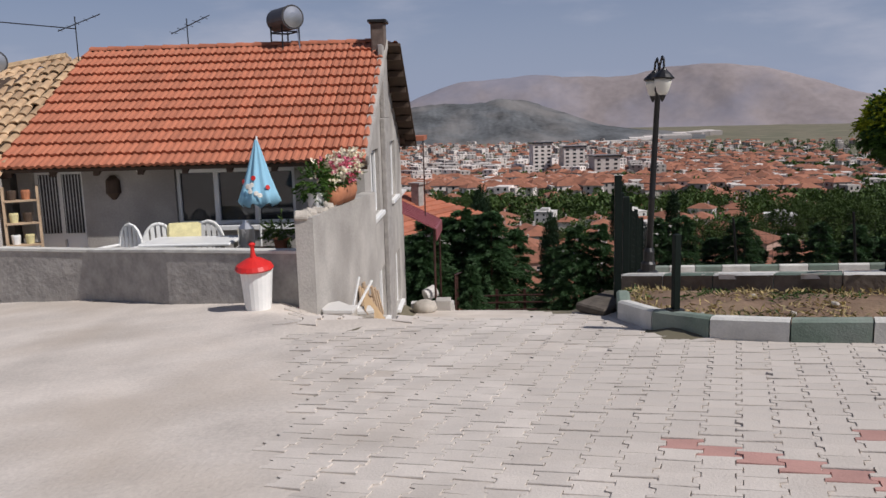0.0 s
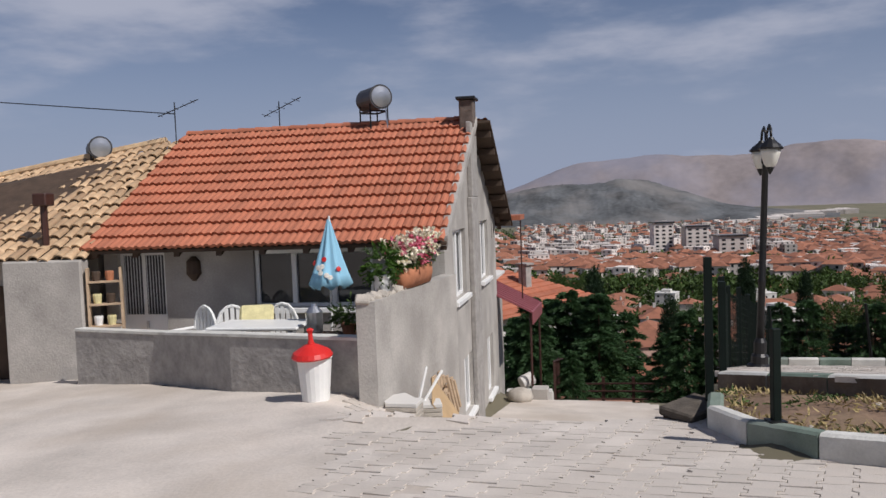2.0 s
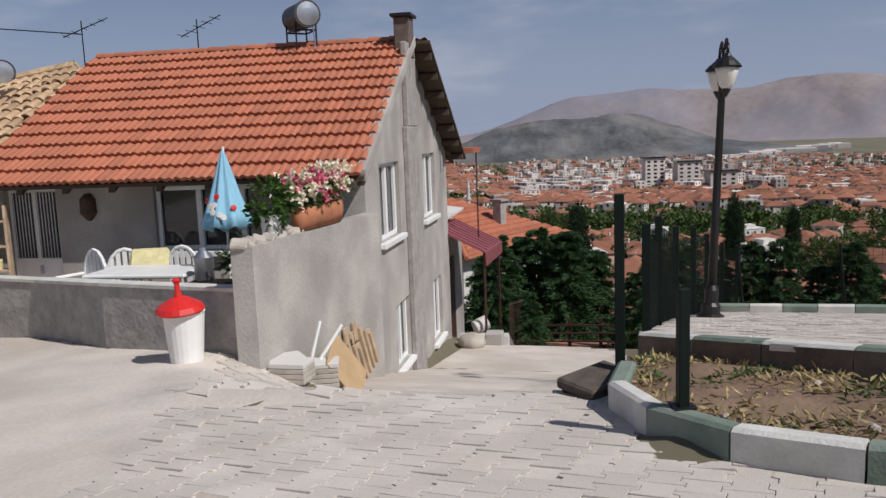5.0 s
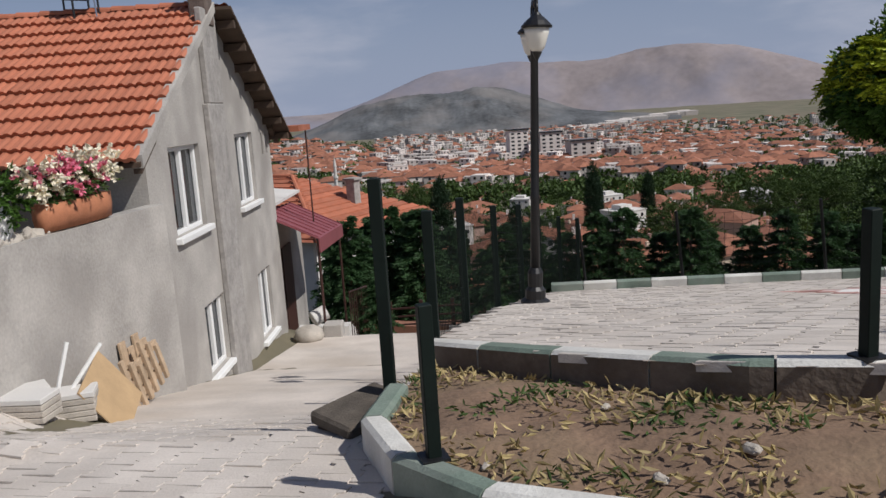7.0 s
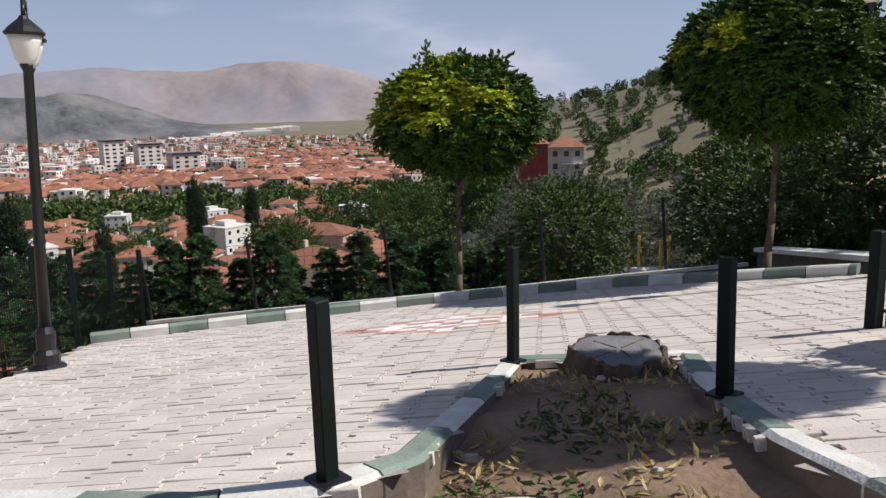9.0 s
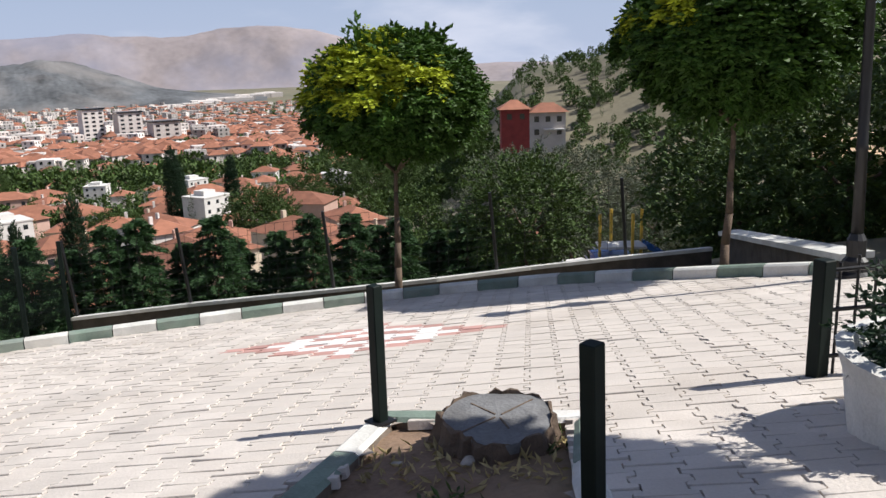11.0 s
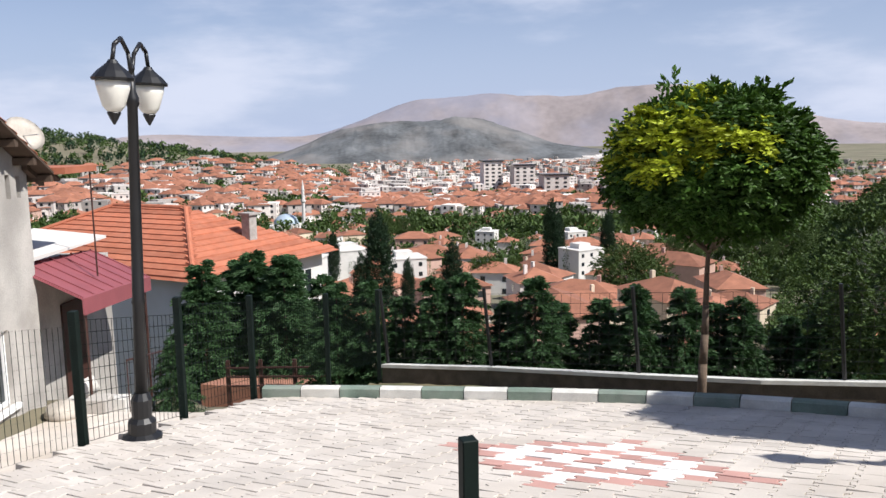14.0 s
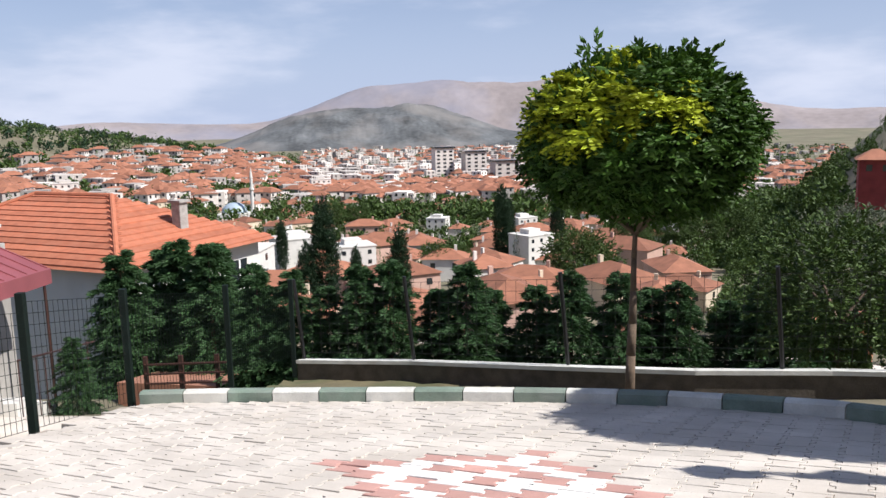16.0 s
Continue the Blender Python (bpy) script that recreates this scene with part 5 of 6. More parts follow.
wf = thing("wall_fence", Matrix(), "wire fence on leaning dark posts along the low wall", "fence")
wp = []
for x, y in ((3.2, 20.45), (5.05, 19.8), (7.3, 18.5), (9.9, 17.4), (12.0, 16.6)):
    a = Vector((x, y + 0.1, plaza_z(x, y) - 0.07))
    wp.append(a)
    part("post", Tb(a, a + Vector((-0.12, 0, 1.35)), 0.03, seg=8), BLACK_STEEL, wf)
for a, b in zip(wp, wp[1:]):
    v, f = wires(a, b, 1.25, 0.1, 0.16, 0.16, 0.003)
    part("mesh_panel", raw("mesh_panel", v, f, BLACK_STEEL), None, wf)
side = tagged(thing("wall_side", Matrix(), "low wall with pale coping between the square and the path", "wall"), kind="structure")
q = [(13.4, 15.9), (10.5, 11.1), (10.7, 11.0), (13.6, 15.8)]
part("panel", prism(q, lambda x, y: plaza_z(x, y) - 1.2, lambda x, y: plaza_z(x, y) + 0.12), DARK_STONE, side)
part("coping", prism([(13.35, 15.95), (10.45, 11.1), (10.75, 10.95), (13.65, 15.8)], lambda x, y: plaza_z(x, y) + 0.121, lambda x, y: plaza_z(x, y) + 0.19), KERB_WHITE, side)

# red-brown garden fence below the cedars
rf = thing("garden_fence", Matrix(), "red-brown wooden rail fence on the slope", "fence")
for k in range(13):
    x = -2 + k * 0.95
    y = 27.0 - 0.16 * x
    z = land(x, y) + 0.35
    part("post", B(x - 0.05, x + 0.05, y - 0.05, y + 0.05, z - 0.6, z + 0.95), BROWN_STEEL, rf)
    if k < 12:
        x1 = x + 0.95
        z1 = land(x1, 27.0 - 0.16 * x1) + 0.35
        for h in (0.25, 0.5, 0.75):
            part("rail", Tb((x, y - 0.06, z + h), (x1, 27.0 - 0.16 * x1 - 0.06, z1 + h), 0.03, seg=6), BROWN_STEEL, rf)
RAMP = mat("red_terrace", (0.3, 0.14, 0.09), 0.9, 0.2, 2, 0.3)
tagged(new("garden_bank", mesh_of("garden_bank", prism([(-3, 27.9), (10, 25.8), (10, 29), (-3, 31)], lambda x, y: land(x, y) - 1, lambda x, y: land(x, y) + 0.55 + 0.1 * (y - 27)), RAMP)), "bank of red earth behind the rail fence", "bank", kind="structure")

# ---- the flower bed ----
CUT = mat("sawn_wood", (0.46, 0.41, 0.34), 0.9, 0.25, 7, 0.5, tint=(0.3, 0.26, 0.2), stain=0.5)
CUT_OLD = mat("grey_sawn_wood", (0.17, 0.17, 0.17), 0.75, 0.35, 9, 0.6, tint=(0.08, 0.075, 0.07), stain=0.6)


def stump(x, y, z, r, h, cut, label, ragged, rz):
    """A sawn stump: flaring ragged bark, a cut face with a raised rim and radial cracks."""
    t = thing("tree_stump", pose(x, y, z, 3, -2, rz), label, "stump")
    rr = random.Random(int(r * 100))
    n = 44
    jag = [rr.uniform(-1, 1) for _ in range(n)]

    def ring(bm, k, zz, rough):
        out = []
        for i in range(n):
            a = 2 * math.pi * i / n
            q = r * k * (1 + 0.05 * math.sin(3 * a + 1) + 0.035 * math.sin(5 * a) + rough * 0.04 * jag[i])
            out.append(bm.verts.new((q * math.cos(a), q * math.sin(a), zz + rough * 0.02 * jag[(i * 7) % n])))
        return out
    bm = bmesh.new()
    rings = [ring(bm, k, zz, q) for k, zz, q in ((1.5, -h - 0.1, ragged), (1.2, -h * 0.75, ragged), (1.06, -h * 0.35, ragged), (1.03, -0.01, ragged), (0.985, 0.008, ragged * 0.4), (0.96, -0.03, 0))]
    for p, q in zip(rings, rings[1:]):
        for i in range(n):
            bm.faces.new((p[i], p[(i + 1) % n], q[(i + 1) % n], q[i]))
    part("bark", bm, BARK, t, "dark rough bark")
    bm = bmesh.new()
    rings = [ring(bm, k, zz, 0) for k, zz in ((0.975, -0.05), (0.97, 0.0), (0.6, 0.004), (0.2, 0.002))]
    for p, q in zip(rings, rings[1:]):
        for i in range(n):
            bm.faces.new((p[i], p[(i + 1) % n], q[(i + 1) % n], q[i]))
    bm.faces.new(rings[-1])
    part("cut_face", bm, cut, t)
    for a, w in ((0.3, 0.9), (1.9, 0.7), (3.4, 0.85), (4.6, 0.5)):
        c = part("crack", B(0.08 * r, w * r, -0.004, 0.003, -0.01, 0.0065), BARK, t)
        c.rotation_euler = (0, 0, a)


stump(3.55, 6.78, 0.08, 0.385, 0.3, CUT, "broad sawn tree stump with a pale cracked cut", 0.6, 25)
stump(5.25, 8.6, 0.0, 0.26, 0.22, CUT_OLD, "low weathered tree stump with a grey cut and ragged bark", 1.8, 0)
nr = np.random.default_rng(3)
for nm, material, count, ln, label in (("dry_weeds", LEAF_DRY, 1300, 0.07, "dry straw and dead leaves on the soil"), ("green_weeds", LEAF_BROAD, 900, 0.06, "low green weeds in the flower bed")):
    cs = []
    while len(cs) < count:
        x, y = nr.uniform(0.9, 6.0), nr.uniform(6.2, 9.9)
        if inside(BED, x, y) and (noise.noise(Vector((x * 1.7, y * 1.7, 5 if material is LEAF_DRY else 9))) > (-0.05 if material is LEAF_DRY else 0.12)) and gap(NEAR_KERB, x, y) > 0.1 and gap(ROAD_KERB, x, y) > 0.1:
            cs.append((x, y, bed_z(x, y) + 0.012))
    v, f = leaf_quads(np.array(cs), np.stack([nr.normal(size=count), nr.normal(size=count), nr.uniform(0.05, 0.9, count)], 1), ln, ln * 0.3, nr)
    tagged(new(nm, raw(nm, v.tolist(), f.tolist(), material)), label, "weeds", kind="stuff")
for k in range(40):
    rr = random.Random(k)
    x, y = rr.uniform(1.2, 5.4), rr.uniform(6.5, 9.3)
    if inside(BED, x, y) and gap(NEAR_KERB, x, y) > 0.12 and gap(ROAD_KERB, x, y) > 0.12:
        s = rr.uniform(0.02, 0.05)
        t = tagged(new("pebble", mesh_of("pebble", box(bmesh.new(), -s, s, -s * 0.7, s * 0.7, -s * 0.5, s * 0.5, s * 0.4), STONE)), "small pale stone lying on the soil", "stone", "stones in the bed")
        t.matrix_world = pose(x, y, bed_z(x, y) + s * 0.3, rr.uniform(-20, 20), rr.uniform(-20, 20), rr.uniform(0, 360))

# planter with shrub and railing
pl = thing("planter", pose(6.72, 7.3, plaza_z(6.72, 7.3) - 0.05, 0, 0, -38) @ Matrix.Scale(0.8, 4), "pale concrete planter with a dark shrub", "planter")
part("tub", lathe([(0.6, -0.15), (0.66, 0.3), (0.7, 0.42), (0.62, 0.43), (0.58, 0.34)], 20), KERB_WHITE, pl)
c = part("shrub", crown_mesh("shrub", (0.6, 0.6, 0.3), 5200, 0.05, 0.03, LEAF_CYPRESS, 61, 0.25, 0.4), None, pl, "dark evergreen shrub")
c.location.z = 0.52
gr = thing("gate_railing", Matrix(), "black wrought iron railing with a gate post beside the path", "railing")
part("post", B(6.93, 7.01, 8.28, 8.36, -0.2, 0.6, 0.005), GREEN_STEEL, gr)
for k in range(14):
    x, y = 7.06 + k * 0.075, 8.3 - k * 0.045
    z = plaza_z(x, y)
    part("bar", Tb((x, y, z), (x, y, z + 0.6 + 0.03 * (k % 2)), 0.008, seg=6), BLACK_STEEL, gr)
for h in (0.1, 0.35, 0.56):
    part("rail", Tb((7.0, 8.32, plaza_z(7, 8.3) + h), (8.06, 7.7, plaza_z(8.06, 7.7) + h), 0.012, seg=6), BLACK_STEEL, gr)

# ---- playground and path beyond ----
pg = thing("playground_slide", pose(20.3, 28.2, land(20.3, 28.2) + 0.95, 0, 0, -25), "blue plastic slide on yellow posts with a small deck", "slide")
for x, y in ((-0.75, -0.4), (-0.2, 0.5), (0.35, -0.5), (0.85, 0.4)):
    part("post", Tb((x, y, -1), (x, y, 1.55), 0.055), YELLOW_STEEL, pg)
part("deck", B(-0.75, 0.85, -0.5, 0.5, 0.3, 0.4, 0.02), WALL_WHITE, pg)
for nm, y0, y1, lo, hi in (("chute", -0.3, 0.3, -0.04, 0.02), ("chute_side", -0.34, -0.3, -0.04, 0.16), ("chute_side", 0.3, 0.34, -0.04, 0.16)):
    part(nm, prism([(0.85, y0), (2.55, y0), (2.55, y1), (0.85, y1)], lambda x, y: 0.35 - (x - 0.85) * 0.62 + lo, lambda x, y: 0.35 - (x - 0.85) * 0.62 + hi), BLUE_PLASTIC, pg)
part("side_panel", prism([(-0.9, -0.7), (0.4, -0.7), (0.4, 0.7), (-0.9, 0.7)], -0.45, 0.05), BLUE_PLASTIC, pg)
for k in range(5):
    part("rung", Tb((-1.4 + k * 0.13, -0.3, -0.4 + k * 0.17), (-1.4 + k * 0.13, 0.3, -0.4 + k * 0.17), 0.03, seg=6), STEEL, pg)
pi = thing("gate_pillar", pose(16.9, 25.6, land(16.9, 25.6)), "white-capped grey masonry pillar", "pillar")
part("shaft", B(-0.25, 0.25, -0.25, 0.25, -0.5, 1.7, 0.02), CEMENT, pi)
part("cap", B(-0.38, 0.38, -0.38, 0.38, 1.7, 1.9, 0.02), WALL_WHITE, pi)
hut = thing("garden_hut", pose(19.0, 33.6, land(19, 33.6), 0, 0, -30), "small orange brick hut with a tiled roof", "hut")
part("wall", B(-0.9, 0.9, -0.8, 0.8, -1, 1.6), ORANGE_WALL, hut)
part("roof", prism([(-1.2, -1.1), (1.2, -1.1), (1.2, 1.1), (-1.2, 1.1)], lambda x, y: 1.61 + 0.25 * x, lambda x, y: 1.72 + 0.25 * x), TILE_FAR, hut)
PG = [(13, 23), (18, 20), (27, 27), (24, 33), (15, 30)]
tagged(new("playground_yard", mesh_of("playground_yard", prism(PG, lambda x, y: land(x, y) - 1, lambda x, y: land(x, y) + 0.25), CONCRETE)), "pale paved playground yard below the square", "yard", kind="structure")
rh = thing("red_house", pose(66, 114, -7.9, 0, 0, -25) @ Matrix.Scale(0.6, 4), "red-walled hillside house with tiled roofs", "house")
part("wall", B(-7, 0, -4, 4, -6, 4.9), mat("deep_red_wall", (0.26, 0.045, 0.04), 0.9, 0.2, 0.8), rh, "dark red rendered wall")
part("wall", B(0, 9, -4, 4, -6, 4), WALL_FAR, rh)
for x0, x1, z in ((-7.8, 0.6, 4.9), (-0.2, 9.8, 4.0)):
    bm = bmesh.new()
    xm = (x1 - x0) / 2 - 3.4
    lo = [bm.verts.new(c) for c in ((x0, -5.0, z), (x1, -5.0, z), (x1, 5.0, z), (x0, 5.0, z))]
    hi = [bm.verts.new(((x0 + x1) / 2 - xm, 0, z + 2.2)), bm.verts.new(((x0 + x1) / 2 + xm, 0, z + 2.2))]
    for f in ((lo[0], lo[1], hi[1], hi[0]), (lo[2], lo[3], hi[0], hi[1]), (lo[1], lo[2], hi[1]), (lo[3], lo[0], hi[0]), (lo[3], lo[2], lo[1], lo[0])):
        bm.faces.new(f)
    part("roof", bm, TILE_FAR, rh)
for x, z in ((-5.6, 2.4), (-2.4, 2.4), (1.2, 1.6), (4.0, 1.6), (6.8, 1.6), (1.2, -1.6), (6.8, -1.6)):
    part("window", B(x, x + 1.2, -4.06, -3.9, z, z + 1.4), DARK_GLASS, rh)
part("balcony", B(3.4, 8.6, -5.2, -4.02, -0.4, -0.1), WALL_WHITE, rh)

bh = thing("ochre_house", pose(24.5, 20.5, land(24.5, 20.5), 0, 0, -40), "ochre house with a brown roof behind the trees", "house")
part("wall", B(-3, 3, -3, 3, -2, 5.6), mat("ochre_wall", (0.5, 0.33, 0.15), 0.9, 0.15, 1), bh)
part("roof", B(-3.5, 3.5, -3.5, 3.5, 5.6, 6.1), TILE_OLD, bh)

# ---- rear porch of the house ----
pc = thing("porch", HOUSE, "rear porch with a maroon sheet awning over a side door", "porch")
part("wall", B(-3.0, -0.35, HD, HD + 4.2, -5.2, -1.0), CEMENT, pc)
aw = lambda x, y: -0.62 - 0.5 * (x + 0.4) - 0.06 * (y - HD)
part("awning", prism([(-0.4, HD - 0.1), (0.85, HD - 0.1), (0.85, HD + 3.4), (-0.4, HD + 3.4)], lambda x, y: aw(x, y) - 0.025, aw), AWNING, pc)
for k in range(8):
    y = HD - 0.05 + k * 0.48
    part("awning_rib", prism([(-0.39, y), (0.84, y), (0.84, y + 0.05), (-0.39, y + 0.05)], lambda x, y: aw(x, y) + 0.001, lambda x, y: aw(x, y) + 0.025), AWNING, pc)
part("fascia", prism([(0.853, HD - 0.1), (0.88, HD - 0.1), (0.88, HD + 3.4), (0.853, HD + 3.4)], lambda x, y: aw(x, y) - 0.3, lambda x, y: aw(x, y) + 0.01), AWNING, pc)
part("upper_sheet", prism([(-1.8, HD + 0.3), (-0.2, HD + 0.3), (-0.2, HD + 3.8), (-1.8, HD + 3.8)], lambda x, y: -0.42 - 0.12 * (x + 1.8), lambda x, y: -0.36 - 0.12 * (x + 1.8)), WALL_WHITE, pc, "white painted roof sheet")
for y in (HD + 0.1, HD + 3.2):
    part("awning_post", Tb((0.8, y, -4.2), (0.8, y, aw(0.8, y) - 0.03), 0.03), BROWN_STEEL, pc)
part("door", B(-0.36, -0.31, HD + 1.6, HD + 2.6, -3.9, -1.7), BROWN_STEEL, pc)
rail = part("railing", Tb((1.3, HD + 0.6, -2.6), (1.4, HD + 4, -3.2), 0.02), BROWN_STEEL, pc, "red-brown stair railing")
for k in range(10):
    y = HD + 0.6 + k * 0.36
    part("baluster", Tb((1.3, y, -4.4), (1.3, y, -2.6 - k * 0.06), 0.012, seg=6), BROWN_STEEL, rail)
for k in range(5):
    part("step", B(0.1, 1.25, HD + 0.5 + 0.32 * k, HD + 0.85 + 0.32 * k, -4.6, -3.35 - 0.14 * k), WALL_WHITE, pc)
part("eave_slab", B(-3, 0.6, HD + 0.2, HD + 1.6, 1.0, 1.12), TILE, pc, "tiled canopy above the rear balcony")
for y in (HD + 1.5,):
    part("column", Tb((0.5, y, -1.1), (0.5, y, 1.0), 0.018), BROWN_STEEL, pc)
ds = thing("satellite_dish", HOUSE @ pose(-0.3, HD + 0.6, 1.2, 0, 0, 0), "white satellite dish on the roof edge", "dish")
dd = part("dish", lathe([(0.001, 0.0), (0.2, 0.02), (0.36, 0.08), (0.37, 0.09), (0.2, 0.035), (0.001, 0.015)], 20), STONE, ds, smooth=True)
dd.matrix_local = pose(0, 0, 0.5, 55, 0, 60)
part("mast", Tb((0, 0, -0.1), (0, 0, 0.5), 0.02), STEEL, ds)
part("receiver", Tb((0, 0, 0.5), (0.38, -0.2, 0.52), 0.012), STEEL, ds)

# ---- on the roofs ----
def heater(x, y, z, s, label):
    t = thing("water_heater", pose(x, y, z, 0, 0, -48) @ Matrix.Scale(s, 4), label, "water heater")
    b = part("tank", lathe([(0.2, -0.42), (0.25, -0.38), (0.25, 0.34), (0.26, 0.36), (0.26, 0.42), (0.23, 0.42)], 24), mat("sooty_drum", (0.05, 0.05, 0.055), 0.45, 0.3, 6), t, "dark painted drum")
    b.matrix_local = pose(0, 0, 0.44, 0, 90, 0)
    e = part("end_cap", lathe([(0.225, 0.421), (0.22, 0.435), (0.1, 0.45), (0.001, 0.455)], 24), STEEL, b, "galvanised end cap")
    for x in (-0.28, 0.28):
        for y in (-0.2, 0.2):
            part("leg", Tb((x, y, -0.5), (x, y, 0.4), 0.018, seg=6), BLACK_STEEL, t)
        part("cross_bar", Tb((x, -0.2, 0.16), (x, 0.2, 0.16), 0.018, seg=6), BLACK_STEEL, t)
    for y in (-0.2, 0.2):
        part("side_bar", Tb((-0.28, y, 0.16), (0.28, y, 0.16), 0.018, seg=6), BLACK_STEEL, t)
    part("feed_pipe", Tb((0.33, 0.1, 0.6), (0.5, 0.1, -0.3), 0.014, seg=6), STEEL, t)


heater(-4.95, 16.85, 3.25, 0.95, "steel solar water tank on the roof ridge")
heater(-11.3, 16.6, 2.55, 0.95, "steel water tank on the old roof")
for x, y, z, h, rz in ((-9.3, 16.5, 2.9, 0.95, 20), (-7.0, 16.75, 3.0, 0.75, 0)):
    t = thing("tv_antenna", pose(x, y, z, 0, 0, rz), "thin aluminium television antenna on a mast", "antenna")
    part("mast", Tb((0, 0, -0.2), (0, 0, h), 0.012, seg=6), BLACK_STEEL, t)
    part("boom", Tb((-0.35, 0, h - 0.3), (0.5, 0, h + 0.05), 0.01, seg=6), BLACK_STEEL, t)
    for k in range(5):
        xx = -0.3 + k * 0.17
        part("element", Tb((xx, -0.2, h - 0.28 + k * 0.07), (xx, 0.2, h - 0.28 + k * 0.07), 0.006, seg=5), BLACK_STEEL, t)
cw = thing("overhead_wire", Matrix(), "thin black overhead wire from the old house", "wire")
part("cable", Tb((-30, 15, 6.0), (-9.3, 16.5, 3.6), 0.012, seg=5), BLACK_STEEL, cw)

# ---- terrace furniture ----
TF = -1.12
um = thing("sun_umbrella", pose(-4.1, 12.0, TF), "closed pale blue printed sun umbrella", "umbrella")
part("pole", Tb((0, 0, 0), (0.04, 0, 2.5), 0.018), PLASTIC_WHITE, um)
n = 40
prof = [(0.02, 2.45), (0.09, 2.2), (0.17, 1.9), (0.25, 1.65), (0.3, 1.48), (0.27, 1.47)]
bm = bmesh.new()
rings = []
for r, z in prof:
    rings.append([bm.verts.new((0.03 + r * (1 + 0.16 * math.cos(8 * 2 * math.pi * i / n)) * math.cos(2 * math.pi * i / n), r * (1 + 0.16 * math.cos(16 * math.pi * i / n)) * math.sin(2 * math.pi * i / n), z + 0.04 * math.cos(16 * math.pi * i / n) * (z < 1.6))) for i in range(n)])
for a, b in zip(rings, rings[1:]):
    for i in range(n):
        bm.faces.new((a[i], a[(i + 1) % n], b[(i + 1) % n], b[i]))
cn = part("canopy", bm, CLOTH_BLUE, um, smooth=True)
for k in range(9):
    rr = random.Random(k + 40)
    a, z = radians(-90 + rr.uniform(-50, 60)), 1.62 + rr.uniform(0, 0.3)
    r = 0.335 - (z - 1.5) * 0.27
    p = part("print", lathe([(0.04, 0), (0.035, 0.006), (0.001, 0.008)], 7), CLOTH_PALE if k % 3 else RED_PLASTIC, cn)
    p.matrix_local = Matrix.Translation((0.03 + r * math.cos(a), r * math.sin(a), z)) @ Vector((math.cos(a), math.sin(a), 0.25)).to_track_quat("Z", "Y").to_matrix().to_4x4()
part("stand", lathe([(0.22, 0), (0.22, 0.06), (0.05, 0.1)], 14), CONCRETE, um)
tb = thing("terrace_table", pose(-5.0, 11.65, TF, 0, 0, 4), "white plastic table on the terrace", "table")
part("tabletop", B(-0.72, 0.65, -0.4, 0.4, 0.93, 0.98, 0.015), PLASTIC_WHITE, tb)
for x in (-0.6, 0.55):
    for y in (-0.32, 0.32):
        part("leg", Tb((x, y, 0), (x * 0.95, y, 0.93), 0.03, 0.035), PLASTIC_WHITE, tb)


def plastic_chair(x, y, rz, tip=0):
    t = thing("plastic_chair", pose(x, y, TF, tip, 0, rz), "white moulded plastic garden chair on the terrace", "chair", "terrace chairs")
    part("seat", B(-0.24, 0.24, -0.24, 0.24, 0.52, 0.56, 0.012), PLASTIC_WHITE, t)
    bm = bmesh.new()
    for k in range(9):
        a = math.pi * k / 8
        b = math.pi * (k + 1) / 8
        if k < 8:
            tube(bm, (0.25 * math.cos(a), 0.25, 0.75 + 0.38 * math.sin(a)), (0.25 * math.cos(b), 0.25, 0.75 + 0.38 * math.sin(b)), 0.025, seg=6)
    for k in range(5):
        xx = -0.18 + 0.09 * k
        box(bm, xx - 0.03, xx + 0.03, 0.24, 0.26, 0.55, 0.75 + 0.38 * math.sqrt(max(0.02, 1 - (xx / 0.25) ** 2)))
    part("backrest", bm, PLASTIC_WHITE, t)
    for s in (-1, 1):
        part("armrest", B(s * 0.27 - 0.03, s * 0.27 + 0.03, -0.2, 0.26, 0.76, 0.8, 0.01), PLASTIC_WHITE, t)
        for y2 in (-0.22, 0.24):
            part("leg", Tb((s * 0.27, y2 * 1.1, 0), (s * 0.25, y2, 0.78 if y2 < 0 else 0.6), 0.02), PLASTIC_WHITE, t)


plastic_chair(-5.85, 12.25, 25)
plastic_chair(-6.5, 12.2, -20)
plastic_chair(-5.2, 12.5, 5)
cu = thing("cushion", pose(-5.42, 12.25, TF + 0.99, 55, 0, 20), "folded pale yellow patterned cushion", "cushion")
part("pad", B(-0.26, 0.26, -0.2, 0.2, -0.05, 0.05, 0.04), CLOTH_YELLOW, cu)
bx = thing("water_jug", pose(-4.1, 11.4, TF + 0.88), "clear plastic water jug", "jug")
part("body", lathe([(0.1, 0), (0.12, 0.03), (0.12, 0.3), (0.05, 0.38), (0.04, 0.42)], 14), STEEL, bx)
st = thing("jug_stand", pose(-3.95, 11.4, TF), "low dark wooden stand by the parapet", "stand")
part("top", B(-0.35, 0.45, -0.2, 0.2, 0.82, 0.88, 0.01), DARK_WOOD, st)
for x in (-0.3, 0.4):
    part("leg", B(x - 0.03, x + 0.03, -0.15, 0.15, 0, 0.82), DARK_WOOD, st)
sp = thing("potted_plant", pose(-3.55, 11.3, TF + 0.88), "small terracotta pot with a green plant", "plant pot")
part("pot", lathe([(0.08, 0), (0.11, 0.14), (0.12, 0.16)], 12), TERRACOTTA, sp)
c = part("foliage", crown_mesh("foliage", (0.15, 0.15, 0.12), 700, 0.06, 0.03, LEAF_BROAD, 71, 0.2, 0.3), None, sp)
c.location.z = 0.26
shf = thing("wall_shelf", pose(-8.45, 12.75, TF, 0, 0, 30), "narrow shelf with pots and tins against the side wall", "shelf")
